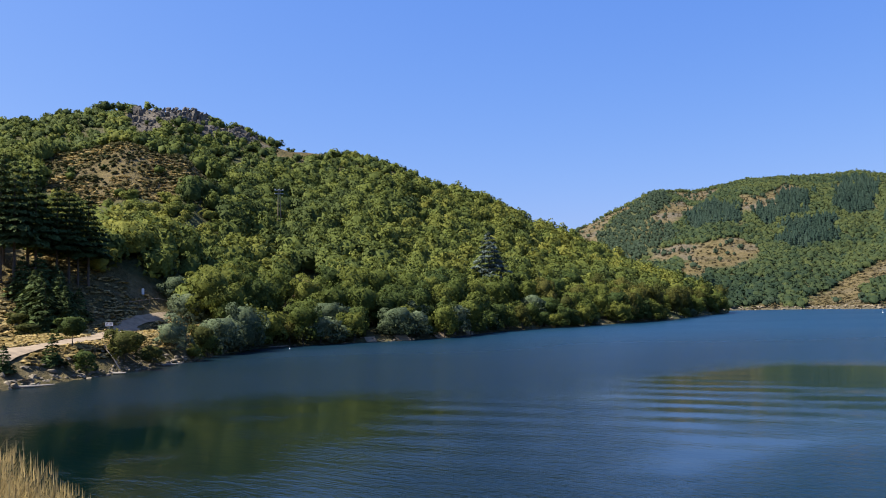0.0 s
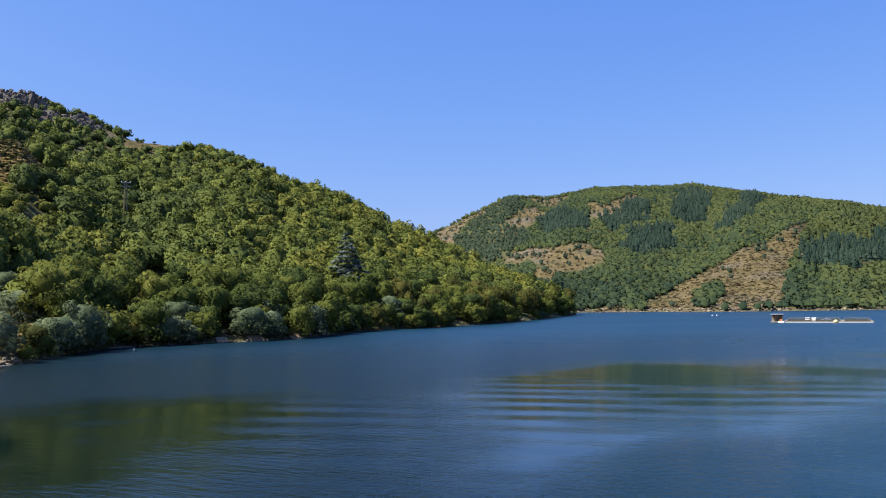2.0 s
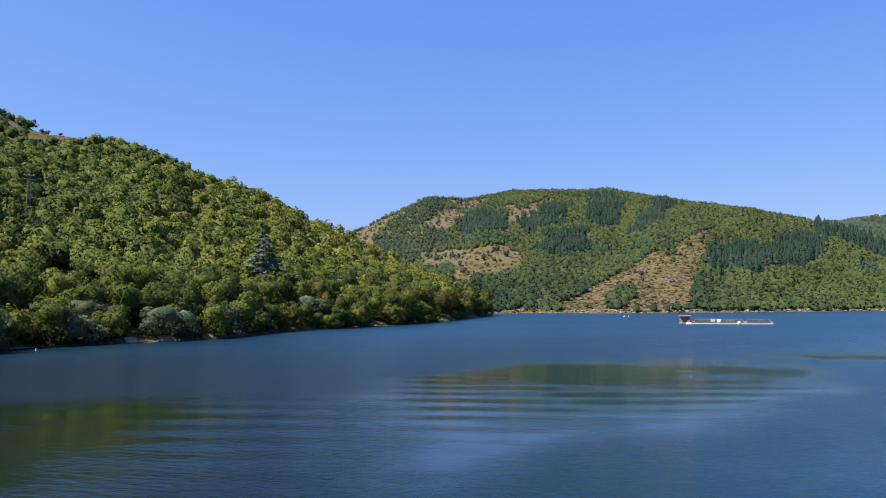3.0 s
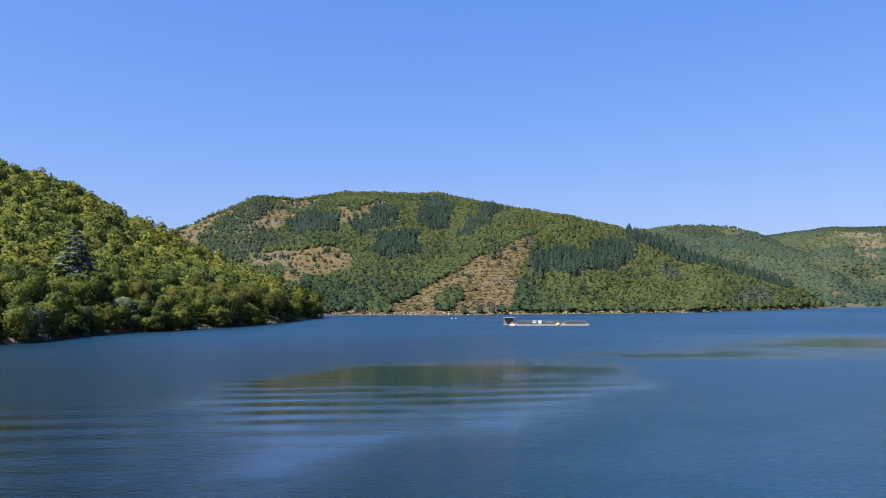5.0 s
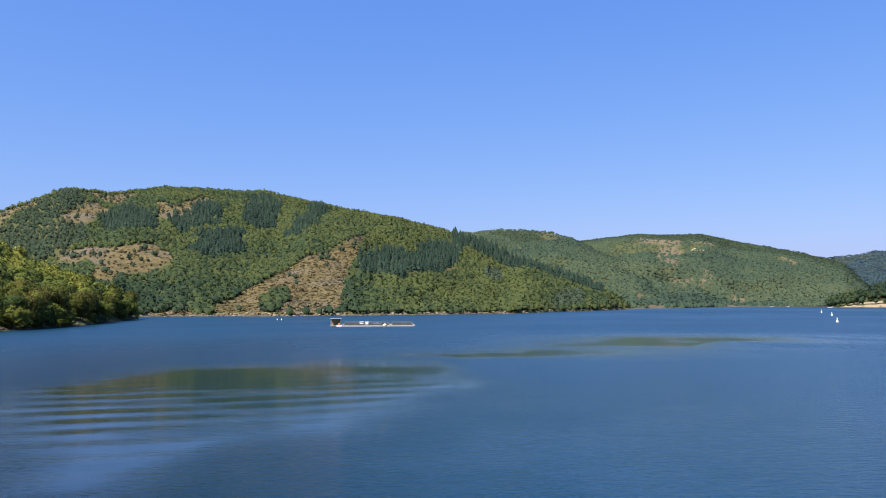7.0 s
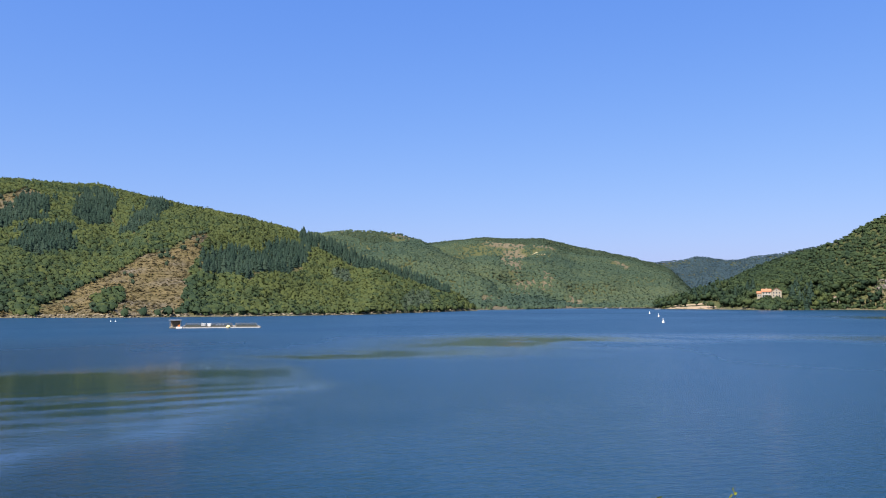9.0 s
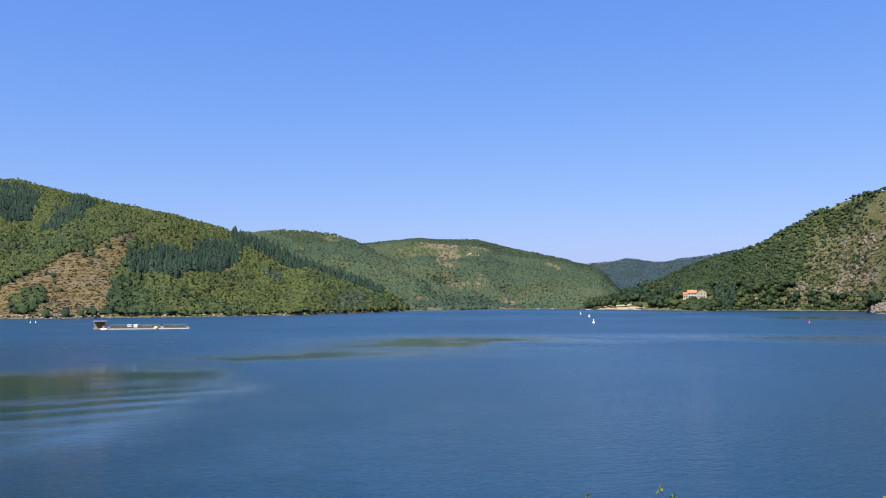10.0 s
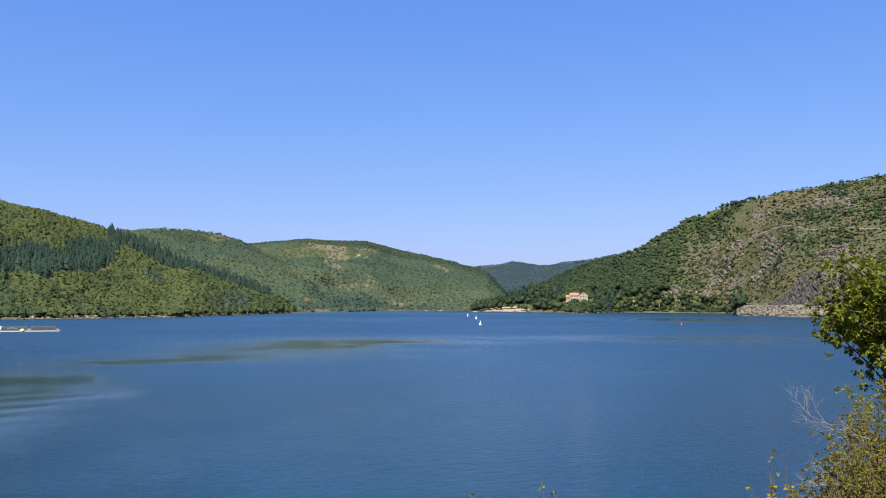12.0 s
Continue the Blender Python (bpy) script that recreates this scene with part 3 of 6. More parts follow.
# deep is a colour mask by bearing and distance, not a water depth
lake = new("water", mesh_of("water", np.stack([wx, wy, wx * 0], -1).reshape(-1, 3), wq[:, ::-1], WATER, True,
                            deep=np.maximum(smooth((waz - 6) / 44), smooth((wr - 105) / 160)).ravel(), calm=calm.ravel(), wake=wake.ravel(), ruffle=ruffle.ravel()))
tagged(lake, "rippled dark blue lake water with faint wave bands", "lake", kind="structure")


# ---- woods ----
def dome(rng, rings, sides, wide=0.40, foot=0.08):
    """The dense inside of a crown: a lumpy dome of about 1 x 1 x 1, as loose triangles with soft normals."""
    bumps = rng.normal(size=(9, 3)) + (0, 0, 0.4)
    bumps /= np.linalg.norm(bumps, axis=1)[:, None]
    lat = np.linspace(np.pi / 2, -0.9, rings + 1)[:, None]
    lon = (np.arange(sides + 1) % sides) * 2 * np.pi / sides + np.zeros((rings + 1, 1)) + 0.5 * (np.arange(rings + 1) % 2)[:, None]
    d = np.stack([np.cos(lat) * np.cos(lon), np.cos(lat) * np.sin(lon), np.sin(lat) + 0 * lon], -1)
    swell = (np.clip(d @ bumps.T, 0, 1) ** 5).max(-1)
    p = d * (wide * (0.80 + 0.34 * swell))[..., None] * (1, 1, 0.95) + (0, 0, 0.5)
    p[..., 2] = np.maximum(p[..., 2], foot)
    a, b, c, e = p[:-1, :-1], p[1:, :-1], p[1:, 1:], p[:-1, 1:]
    na_, nb, nc, ne = d[:-1, :-1], d[1:, :-1], d[1:, 1:], d[:-1, 1:]
    tri = np.concatenate([np.stack([a, b, c], -2).reshape(-1, 3, 3), np.stack([a, c, e], -2).reshape(-1, 3, 3)[sides:]])
    nrm = np.concatenate([np.stack([na_, nb, nc], -2).reshape(-1, 3, 3), np.stack([na_, nc, ne], -2).reshape(-1, 3, 3)[sides:]])
    return tri.reshape(-1, 3), nrm.reshape(-1, 3)


def leaf_cloud(rng, n, lobes, spread, size, core=(4, 7), skirt=0.0):
    """A crown of about 1 x 1 x 1, its foot at 0: n leaf tufts on the outsides of round boughs set over a dense inside."""
    out = rng.normal(size=(lobes, 3)) + (0, 0, 0.45)
    out /= np.linalg.norm(out, axis=1)[:, None]
    cen = out * (0.29 * spread, 0.29 * spread, 0.27) * rng.uniform(0.60, 1.28, (lobes, 1)) + (0, 0, 0.50)
    low_ = np.arange(lobes) < skirt * lobes  # boughs that hang to the ground
    turn = rng.uniform(0, 2 * np.pi, lobes)
    cen[low_] = np.stack([0.33 * np.cos(turn), 0.33 * np.sin(turn), rng.uniform(0.10, 0.30, lobes)], 1)[low_]
    out[low_] = np.stack([np.cos(turn), np.sin(turn), 0 * turn], 1)[low_]
    rad = rng.uniform(0.12, 0.25, lobes) * (1.0 if lobes > 5 else 1.35)
    k = rng.integers(0, lobes, n)
    d = rng.normal(size=(n, 3)) + 0.8 * out[k]
    d[:, 2] += 0.2
    d /= np.linalg.norm(d, axis=1)[:, None]
    p = cen[k] + d * (rad[k] * rng.uniform(0.74, 1.08, n))[:, None]
    p[:, 2] = np.maximum(p[:, 2], 0.05)
    nrm = d + rng.normal(size=(n, 3)) * 0.40
    nrm /= np.linalg.norm(nrm, axis=1)[:, None]
    a = np.cross(nrm, rng.normal(size=(n, 3)))
    a /= np.linalg.norm(a, axis=1)[:, None]
    b = np.cross(nrm, a)
    s = (1.18 * size * rng.uniform(0.6, 1.4, n))[:, None]
    tri = np.stack([p - a * s * 0.6 - b * s * 0.35, p + a * s * 0.6 - b * s * 0.35, p + b * s * 0.85], 1).reshape(-1, 3)
    soft = d * 0.8 + (p - (0, 0, 0.42)) * 0.8 + nrm * 0.3
    soft = np.repeat(soft / np.linalg.norm(soft, axis=1)[:, None], 3, axis=0)
    if core:
        inner, face = dome(rng, *core, 0.33 * spread)
        tri, soft = np.concatenate([tri, inner]), np.concatenate([soft, face])
    return tri, soft


def fir_cloud(rng, n, size, tiers=9, slim=0.24, loose=0.32):
    """n needle tufts on drooping tiers: a conifer of height 1."""
    u = (np.floor(rng.uniform(0, 1, n) ** 1.5 * tiers) + rng.normal(0.3, loose, n)) / tiers
    u = np.clip(u, 0, 0.985)
    a = rng.uniform(0, 2 * np.pi, n)
    out = rng.uniform(0.35, 1.0, n) ** 0.6
    rad = slim * (1 - u) ** 0.85 * out * (1 + 0.22 * np.sin(a * 3 + np.floor(u * tiers) * 2) + 0.22 * np.sin(a * 2 + np.floor(u * tiers) * 5.3))
    p = np.stack([rad * np.cos(a), rad * np.sin(a), 0.08 + 0.9 * u - 0.10 * rad / slim * (1 - u)], 1)
    way = np.stack([np.cos(a), np.sin(a), np.full(n, -0.35)], 1)
    side = np.stack([-np.sin(a), np.cos(a), rng.normal(size=n) * 0.3], 1)
    s = (size * (0.45 + 0.75 * (1 - u)) * rng.uniform(0.7, 1.3, n))[:, None]
    tri = np.stack([p + side * s * 0.55 - way * s * 0.4, p - side * s * 0.55 - way * s * 0.4, p + way * s * 0.8], 1)
    tri[:, 2, 2] += 0.03 * s[:, 0]
    soft = np.stack([np.cos(a), np.sin(a), np.full(n, 0.8)], 1) + rng.normal(size=(n, 3)) * 0.3
    return tri.reshape(-1, 3), np.repeat(soft / np.linalg.norm(soft, axis=1)[:, None], 3, axis=0)


def spire(rng, tiers=5, sides=8):
    """A conifer of height 1 for a far plantation: ragged skirts, one above the other."""
    tri, nrm = [], []
    for k in range(tiers):
        z0, z1 = 0.10 + 0.78 * k / tiers, 0.10 + 0.78 * k / tiers + 0.40 * (1 - 0.45 * k / tiers)
        rad = 0.5 * (1 - k / tiers * 0.86)
        g = np.sort(rng.uniform(0, 0.5, sides) + np.arange(sides)) * 2 * np.pi / sides
        for i in range(sides):
            a, b = g[i], g[(i + 1) % sides]
            ra, rb = rad * rng.uniform(0.7, 1.15), rad * rng.uniform(0.7, 1.15)
            tri += [(ra * np.cos(a), ra * np.sin(a), z0 + rng.uniform(-0.03, 0.03)), (rb * np.cos(b), rb * np.sin(b), z0 + rng.uniform(-0.03, 0.03)), (0, 0, min(z1, 1.0))]
            c = (a + (b if b > a else b + 2 * np.pi)) / 2 + rng.normal() * 0.35
            nrm += [(np.cos(c) * 0.85, np.sin(c) * 0.85, 0.5 + 0.3 * rng.normal())] * 3
    n = np.array(nrm)
    return np.array(tri), n / np.linalg.norm(n, axis=1)[:, None]


def wood(name, models, x, y, height, width, tint, material, rng, label, category="trees", sink=0.04, soft_top=0.0):
    """One mesh of many trees at x, y on the ground."""
    z = land(x, y)
    slope = np.stack([(z - land(x + 9, y)) / 9, (z - land(x, y + 9)) / 9, np.ones(len(x))], 1)
    lean = soft_top * slope / np.linalg.norm(slope, axis=1)[:, None]  # a closed canopy takes the light of its slope
    z = z - sink * height
    pick = rng.integers(0, len(models), len(x))
    turn = rng.uniform(0, 2 * np.pi, len(x))
    vs, ts, ns = [], [], []
    for k, (mod, nrm) in enumerate(models):
        i = np.where(pick == k)[0]
        c, s = np.cos(turn[i])[:, None], np.sin(turn[i])[:, None]
        vx = (mod[:, 0] * c - mod[:, 1] * s) * width[i, None] + x[i, None]
        vy = (mod[:, 0] * s + mod[:, 1] * c) * width[i, None] + y[i, None]
        vz = mod[:, 2] * height[i, None] + z[i, None]
        vs.append(np.stack([vx, vy, vz], -1).reshape(-1, 3))
        ns.append((np.stack([nrm[:, 0] * c - nrm[:, 1] * s, nrm[:, 0] * s + nrm[:, 1] * c, nrm[:, 2] + 0 * c], -1) + lean[i, None]).reshape(-1, 3))
        ts.append(np.repeat(tint[i], len(mod)))
    v = np.concatenate(vs)
    ob = new(name, mesh_of(name, v, np.arange(len(v)).reshape(-1, 3), material, True, np.concatenate(ns), tint=np.concatenate(ts)))
    return tagged(ob, label, category, kind="stuff")


def scatter(rng, hill, az0, az1, spacing, over=9.0):
    """Random places on the lake side of a hill, about spacing metres apart."""
    fine, shore, crest, top = TABLES[hill]
    step = spacing
    r1 = crest.max() + over
    xs = np.arange(-r1, r1, step)
    x, y = np.meshgrid(xs, xs)
    x, y = x.ravel(), y.ravel()
    x = x + rng.uniform(-0.45, 0.45, len(x)) * step
    y = y + rng.uniform(-0.45, 0.45, len(y)) * step
    az, r = np.degrees(np.arctan2(x, y)), np.hypot(x, y)
    rs, rc = np.interp(az, fine, shore), np.interp(az, fine, crest)
    keep = (az > az0) & (az < az1) & (r > rs + 1) & (r < rc + over)
    return x[keep], y[keep], az[keep], r[keep]


rng = np.random.default_rng(4)
FAR_MODELS = [leaf_cloud(rng, 14, 6, 1.0, 0.16, (3, 6)) for _ in range(12)]
CRAG_MODELS = [leaf_cloud(rng, 22, 6, 1.0, 0.16, (3, 6)) for _ in range(10)]
DIST_MODELS = [leaf_cloud(rng, 22, 3, 0.8, 0.32, ()) for _ in range(8)]
MID_MODELS = [leaf_cloud(rng, 430, 19, 1.0, 0.060, (4, 7)) for _ in range(12)]
SMALL_MODELS = [leaf_cloud(rng, 3, 3, 1.05, 0.22, (2, 6)) for _ in range(10)]
TUFT_MODELS = [leaf_cloud(rng, 9, 2, 0.9, 0.5, ()) for _ in range(8)]
HIGH_MODELS = [leaf_cloud(rng, 110, 9, 1.0, 0.105, (3, 7)) for _ in range(8)]
FIR_FAR = [spire(rng) for _ in range(6)]

def crowns(name, models, places, heights, spread, tint, material, label, soft_top=0.0, sink=0.04, vary=0.22):
    x, y = places
    n = len(x)
    h = rng.uniform(*heights, n)
    return wood(name, models, x, y, h, h * rng.uniform(*spread, n), np.clip(tint + rng.normal(size=n) * vary, 0, 1), material, rng, label, soft_top=soft_top, sink=sink)


# the near hill: dense chestnut and oak, thinner round the crags and the clearing
x, y, az, r = scatter(rng, "near", -34, 20.5, 6.0)
z = land(x, y)
fine, shore, crest, top = TABLES["near"]
inland = r - np.interp(az, fine, shore)
free = inside(NEAR_CLEARING, x, y, 4) | inside(BARE_SPUR, x, y) | inside(SLOPE_CUT, x, y, 4)
for patch in CRAGS:
    free |= inside(patch, x, y, 20)
bank = ((az < -16) & (r < 196)) | inside([(-80, 184), (-70, 196), (-62, 190), (-66, 172), (-76, 172)], x, y, 2)
keep = (z > 0.8) & ~bank & (~free | (rng.uniform(size=len(x)) < 0.12)) & (rng.uniform(size=len(x)) < 0.93)
edge = keep & (inland < 32) & (az > -17)
deep = keep & ~edge
hue = 0.55 + 0.45 * rough(x, y, 70, 3, 31) - 0.30 * np.clip((z - 55) / 30, 0, 1)
low = deep & (z < 66) & ~free
# trees below the knoll are kept low to show its clearing to the camera
short = low & inside([(-160, 225), (-128, 262), (-100, 262), (-74, 272), (-66, 245), (-110, 190)], x, y, 6)
crowns("oak_scrub", MID_MODELS, (x[short], y[short]), (3.2, 5.6), (1.1, 1.5), hue[short] + 0.1, LEAF_WOOD, "low yellow-green oak scrub below a grassy knoll", 0.5, 0.12)
low &= ~short
crowns("near_hill_wood", MID_MODELS, (x[low], y[low]), (8, 13), (0.8, 1.15), hue[low], LEAF_WOOD, "dense yellow-green chestnut and oak wood on a hillside", 0.55, 0.2)
up = deep & (z >= 66) & ~free
crowns("hilltop_wood", HIGH_MODELS, (x[up], y[up]), (4, 7.5), (0.95, 1.35), hue[up], LEAF_WOOD, "low dull-green oak wood near a rocky hilltop", 0.6, 0.2)
few = deep & free
crowns("hilltop_scrub", HIGH_MODELS, (x[few], y[few]), (1.6, 4.2), (1.0, 1.5), hue[few] - 0.2, LEAF_WOOD, "low dark scrub on clearings and between crags")
EDGE_PLACES = np.stack([x[edge], y[edge], inland[edge], az[edge]], 1)

# across the lake
x, y, az, r = scatter(rng, "across", 7, 55, 4.5)
z = land(x, y)
free = inside(FELLED_SPUR, x, y, 6) & ~inside(SPUR_BUSHES, x, y, 6)
for patch in CLEARINGS:
    for ahead in (0, 12, 24):  # clear trees on the camera's side too, so the patch stays in view
        free |= inside(patch, x * (1 + ahead / r), y * (1 + ahead / r))
fine, shore, crest, top = TABLES["across"]
ridge = (az > 41) & (az < 51.6) & (r > np.interp(az, fine, crest) - np.interp(az, [41, 46, 51.6], [75, 60, 30]))
firs = ridge.copy()
for patch in PLANTATIONS:
    firs |= inside(patch, x, y, 6) & (rng.uniform(size=len(x)) < 0.93)
scrub = inside(SCRUB_PINES, x, y, 20) & ~firs & ~free
blue = (inside(BLUE_PINES[0], x, y, 6) | inside(BLUE_PINES[1], x, y, 6)) & ~firs
roll_ = rng.uniform(size=len(x))
leafy = (z > 0.7) & ~firs & ~scrub & ~blue & ~free & (roll_ < np.where(az < 15, 0.6, 0.96))
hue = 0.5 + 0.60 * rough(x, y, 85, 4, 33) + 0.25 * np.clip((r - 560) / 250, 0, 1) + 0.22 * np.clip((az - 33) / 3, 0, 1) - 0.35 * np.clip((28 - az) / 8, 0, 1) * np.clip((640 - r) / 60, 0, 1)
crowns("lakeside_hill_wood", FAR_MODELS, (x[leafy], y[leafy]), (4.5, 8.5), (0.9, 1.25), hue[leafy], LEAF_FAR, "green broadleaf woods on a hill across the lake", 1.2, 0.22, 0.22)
px, py, paz, pr = scatter(rng, "across", 12, 55, 5.0)
sel = np.zeros(len(px), dtype=bool)
for patch in PLANTATIONS:
    sel |= inside(patch, px, py, 16, 30) & (inside(patch, px, py, 6) | (rng.uniform(size=len(px)) < 0.5))
sel &= (land(px, py) > 1) & (rng.uniform(size=len(px)) < 0.84)
crowns("conifer_plantation", FIR_FAR, (px[sel], py[sel]), (7, 14), (0.5, 0.7), 0.5 + 0.5 * rough(px[sel], py[sel], 40, 2, 93), LEAF_FIR, "dark blue-green conifer plantation blocks on a hillside", 0.9, 0.1)
px, py, paz, pr = scatter(rng, "across", 41, 51.6, 5.6)
sel = (pr > np.interp(paz, fine, crest) - np.interp(paz, [41, 46, 51.6], [75, 60, 30])) & (pr < np.interp(paz, fine, crest) + 15) & (land(px, py) > 1) & (rng.uniform(size=len(px)) < 0.75)
crowns("ridge_firs", FIR_FAR, (px[sel], py[sel]), (8, 14), (0.48, 0.62), 0.5 + 0 * px[sel], LEAF_FIR, "line of dark pointed firs down a ridge", 0.7)
sel = (scrub & (roll_ < 0.62)) | (free & (roll_ < np.where((az > 23) & (r < 700), 0.018, 0.07)) & (z > 1.5)) | blue
crowns("pine_scrub", FAR_MODELS, (x[sel], y[sel]), (4, 8), (0.8, 1.2), 0.2 + 0.4 * blue[sel], LEAF_PINE, "grey-green pine scrub scattered over dry ground", 0.8, 0.15)

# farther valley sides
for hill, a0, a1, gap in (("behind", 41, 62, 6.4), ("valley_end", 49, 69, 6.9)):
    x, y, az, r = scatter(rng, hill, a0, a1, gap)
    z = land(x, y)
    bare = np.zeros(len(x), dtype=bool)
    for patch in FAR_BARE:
        for ahead in (0, 30, 60):  # leave out trees on the line from patch to camera
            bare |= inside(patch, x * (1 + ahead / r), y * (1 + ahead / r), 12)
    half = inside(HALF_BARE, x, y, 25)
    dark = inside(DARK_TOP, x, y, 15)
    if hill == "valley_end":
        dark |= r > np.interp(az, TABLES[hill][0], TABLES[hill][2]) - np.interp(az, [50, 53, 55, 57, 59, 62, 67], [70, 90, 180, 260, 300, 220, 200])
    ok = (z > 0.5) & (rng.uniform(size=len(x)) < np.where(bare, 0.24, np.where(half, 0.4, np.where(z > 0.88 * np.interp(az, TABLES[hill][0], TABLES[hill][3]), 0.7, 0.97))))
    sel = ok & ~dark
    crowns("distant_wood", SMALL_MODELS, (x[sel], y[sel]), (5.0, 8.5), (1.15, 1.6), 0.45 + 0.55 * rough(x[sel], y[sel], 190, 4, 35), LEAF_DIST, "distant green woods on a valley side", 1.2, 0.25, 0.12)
    if (dark & ok).any():
        sel = ok & dark
        crowns("distant_firs", SMALL_MODELS, (x[sel], y[sel]), (4.5, 7), (1.5, 2.0), 0.3 + 0 * x[sel], LEAF_PINE, "dark fir wood on a distant hilltop", 1.2, 0.3)

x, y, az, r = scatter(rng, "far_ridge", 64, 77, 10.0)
crowns("far_ridge_wood", SMALL_MODELS, (x, y), (6, 9), (1.9, 2.8), 0.5 + 0 * x, LEAF_RIDGE, "distant woods on the last ridge, coloured blue for haze", 2.0, 0.3, 0.15)

# the craggy hill: woods at one end, scattered oaks and scrub on dry grass at the other
x, y, az, r = scatter(rng, "craggy", 65.5, 97, 3.8)
z = land(x, y)
clump = np.clip(3.2 * rough(x, y, 46, 3, 37) - 0.45, 0, 1)
fringe = sum(inside(CRAG_WOOD, x + 0.4 * d_, y + d_, 14, 30).astype(float) for d_ in (0, 12, 25, 40, 60)) / 5
chance = 0.025 + 0.75 * clump + 0.85 * fringe ** 1.1
chance = np.where((az > 79) & (z > 0.82 * np.interp(az, TABLES["craggy"][0], TABLES["craggy"][3])), 0.35 * chance, chance)
for patch in CRAG_CLUMPS:
    chance = np.where(inside(patch, x, y, 8, 25), 0.8, chance)
dense = inside(CRAG_WOOD, x, y, 14, 30) | (az < 77)
chance = np.where((az < 83.6) & (z < 12), 0.95, chance)
chance = np.where(dense, 0.97, chance)
d = r - road_shore(az)
chance = np.where((az > 84.6) & (d < 50), 0.05, chance)
chance = np.where((az > 82.6) & (az < 84.4) & (z < 30), 0.9, chance)
sel = (z > 0.2) & (rng.uniform(size=len(x)) < chance) & ~((az > 72.3) & (az < 74.4) & (r > 981) & (r < 1003)) & ~((az > 66.8) & (az < 70.2) & (r < 1040) & (rng.uniform(size=len(x)) < 0.86))
sel &= ~((az > 84.4) & (d < 24))
tall_ones = sel & ((dense & (z < 30)) | ((az < 84.4) & (z < 16)))
tall_ones &= ~((az > 72.2) & (az < 74.4))
pick_ = tall_ones & (rng.uniform(size=len(x)) < 0.5)
crowns("lakeside_trees", CRAG_MODELS, (x[pick_], y[pick_]), (3.5, 13.5), (0.75, 1.3), 0.40 + 0.6 * rough(x[pick_], y[pick_], 25, 3, 85), LEAF_FAR, "tall mixed trees along a far lake shore")
lush = sel & dense & ~(tall_ones & (z < 30))
crowns("craggy_hill_wood", CRAG_MODELS, (x[lush], y[lush]), (4.0, 7.5), (1.2, 1.6), 0.42 + 0.35 * rough(x[lush], y[lush], 60, 3, 39), LEAF_FAR, "green oak woods on the shoulder of a craggy hill", 1.6, 0.22, 0.15)
thin = sel & ~dense & ~tall_ones
crowns("hillside_oaks", CRAG_MODELS, (x[thin], y[thin]), (2.4, 6.2), (1.0, 1.6), 0.38 + 0.3 * rough(x[thin], y[thin], 60, 3, 39), LEAF_FAR, "scattered dark oaks and shrubs on a dry craggy hillside", 1.5, 0.25)


x, y, az, r = scatter(rng, "craggy", 76, 100, 3.3)
sel = (land(x, y) > 9) & (rng.uniform(size=len(x)) < 0.85 + 0.5 * rough(x, y, 35, 3, 73)) & ~inside(CRAG_WOOD, x, y, 30, 40)
crowns("heath_scrub", TUFT_MODELS, (x[sel], y[sel]), (0.5, 1.3), (2.4, 4.2), 0.26 + 0.8 * rough(x[sel], y[sel], 40, 3, 77), LEAF_MOOR, "low green and brown scrub on a dry stony hillside", 2.0)
x, y = rng.uniform(150, 560, 15000), rng.uniform(400, 1200, 15000)
sel = inside(FELLED_SPUR, x, y, 6) & (rng.uniform(size=len(x)) < 0.25)
for patch in CLEARINGS:
    sel |= inside(patch, x, y)
sel &= rng.uniform(size=len(x)) < 0.6
crowns("clearing_scrub", TUFT_MODELS, (x[sel], y[sel]), (0.4, 1.7), (1.3, 2.4), 0.55 + 0.5 * rough(x[sel], y[sel], 30, 3, 75), LEAF_HEATH, "low brown heather and scrub on felled slopes")
x, y = rng.uniform(150, 560, 24000), rng.uniform(400, 1000, 24000)
sel = inside(FELLED_SPUR, x, y, 6) & (rough(x, y, 20, 3, 89) > -0.5)
crowns("clearing_grass", TUFT_MODELS, (x[sel], y[sel]), (0.3, 0.8), (2.4, 4.2), 0.80 + 0.5 * rough(x[sel], y[sel], 20, 3, 91), LEAF_HEATH, "golden-brown dry grass and bracken on a felled spur", 0.5)
x, y = rng.uniform(-150, -60, 2600), rng.uniform(240, 330, 2600)
sel = inside(NEAR_CLEARING, x, y)
crowns("knoll_scrub", DIST_MODELS, (x[sel], y[sel]), (0.4, 1.3) , (1.3, 2.4), 0.5 + 0.6 * rough(x[sel], y[sel], 18, 3, 79), LEAF_MOOR, "low dry scrub and heather on a grassy knoll")
x, y = rng.uniform(-150, -60, 5500), rng.uniform(240, 330, 5500)
sel = inside(NEAR_CLEARING, x, y) & (rough(x, y, 14, 3, 83) > -0.1)
crowns("knoll_grass", TUFT_MODELS, (x[sel], y[sel]), (0.25, 0.6), (2.0, 4.0), 0.3 + 0.5 * rough(x[sel], y[sel], 14, 3, 83), GRASS_DRY, "pale dry grass on a knoll among woods", 0.6)
a_, r_ = np.radians(rng.uniform(-31, -15.5, 5200)), rng.uniform(112, 200, 5200)
x, y = r_ * np.sin(a_), r_ * np.cos(a_)
sel = (land(x, y) > 2.2) & (np.abs(x - np.interp(y, BANK_PATH[:, 1], BANK_PATH[:, 0])) > 2.2) & (rough(x, y, 9, 3, 95) > -0.3)
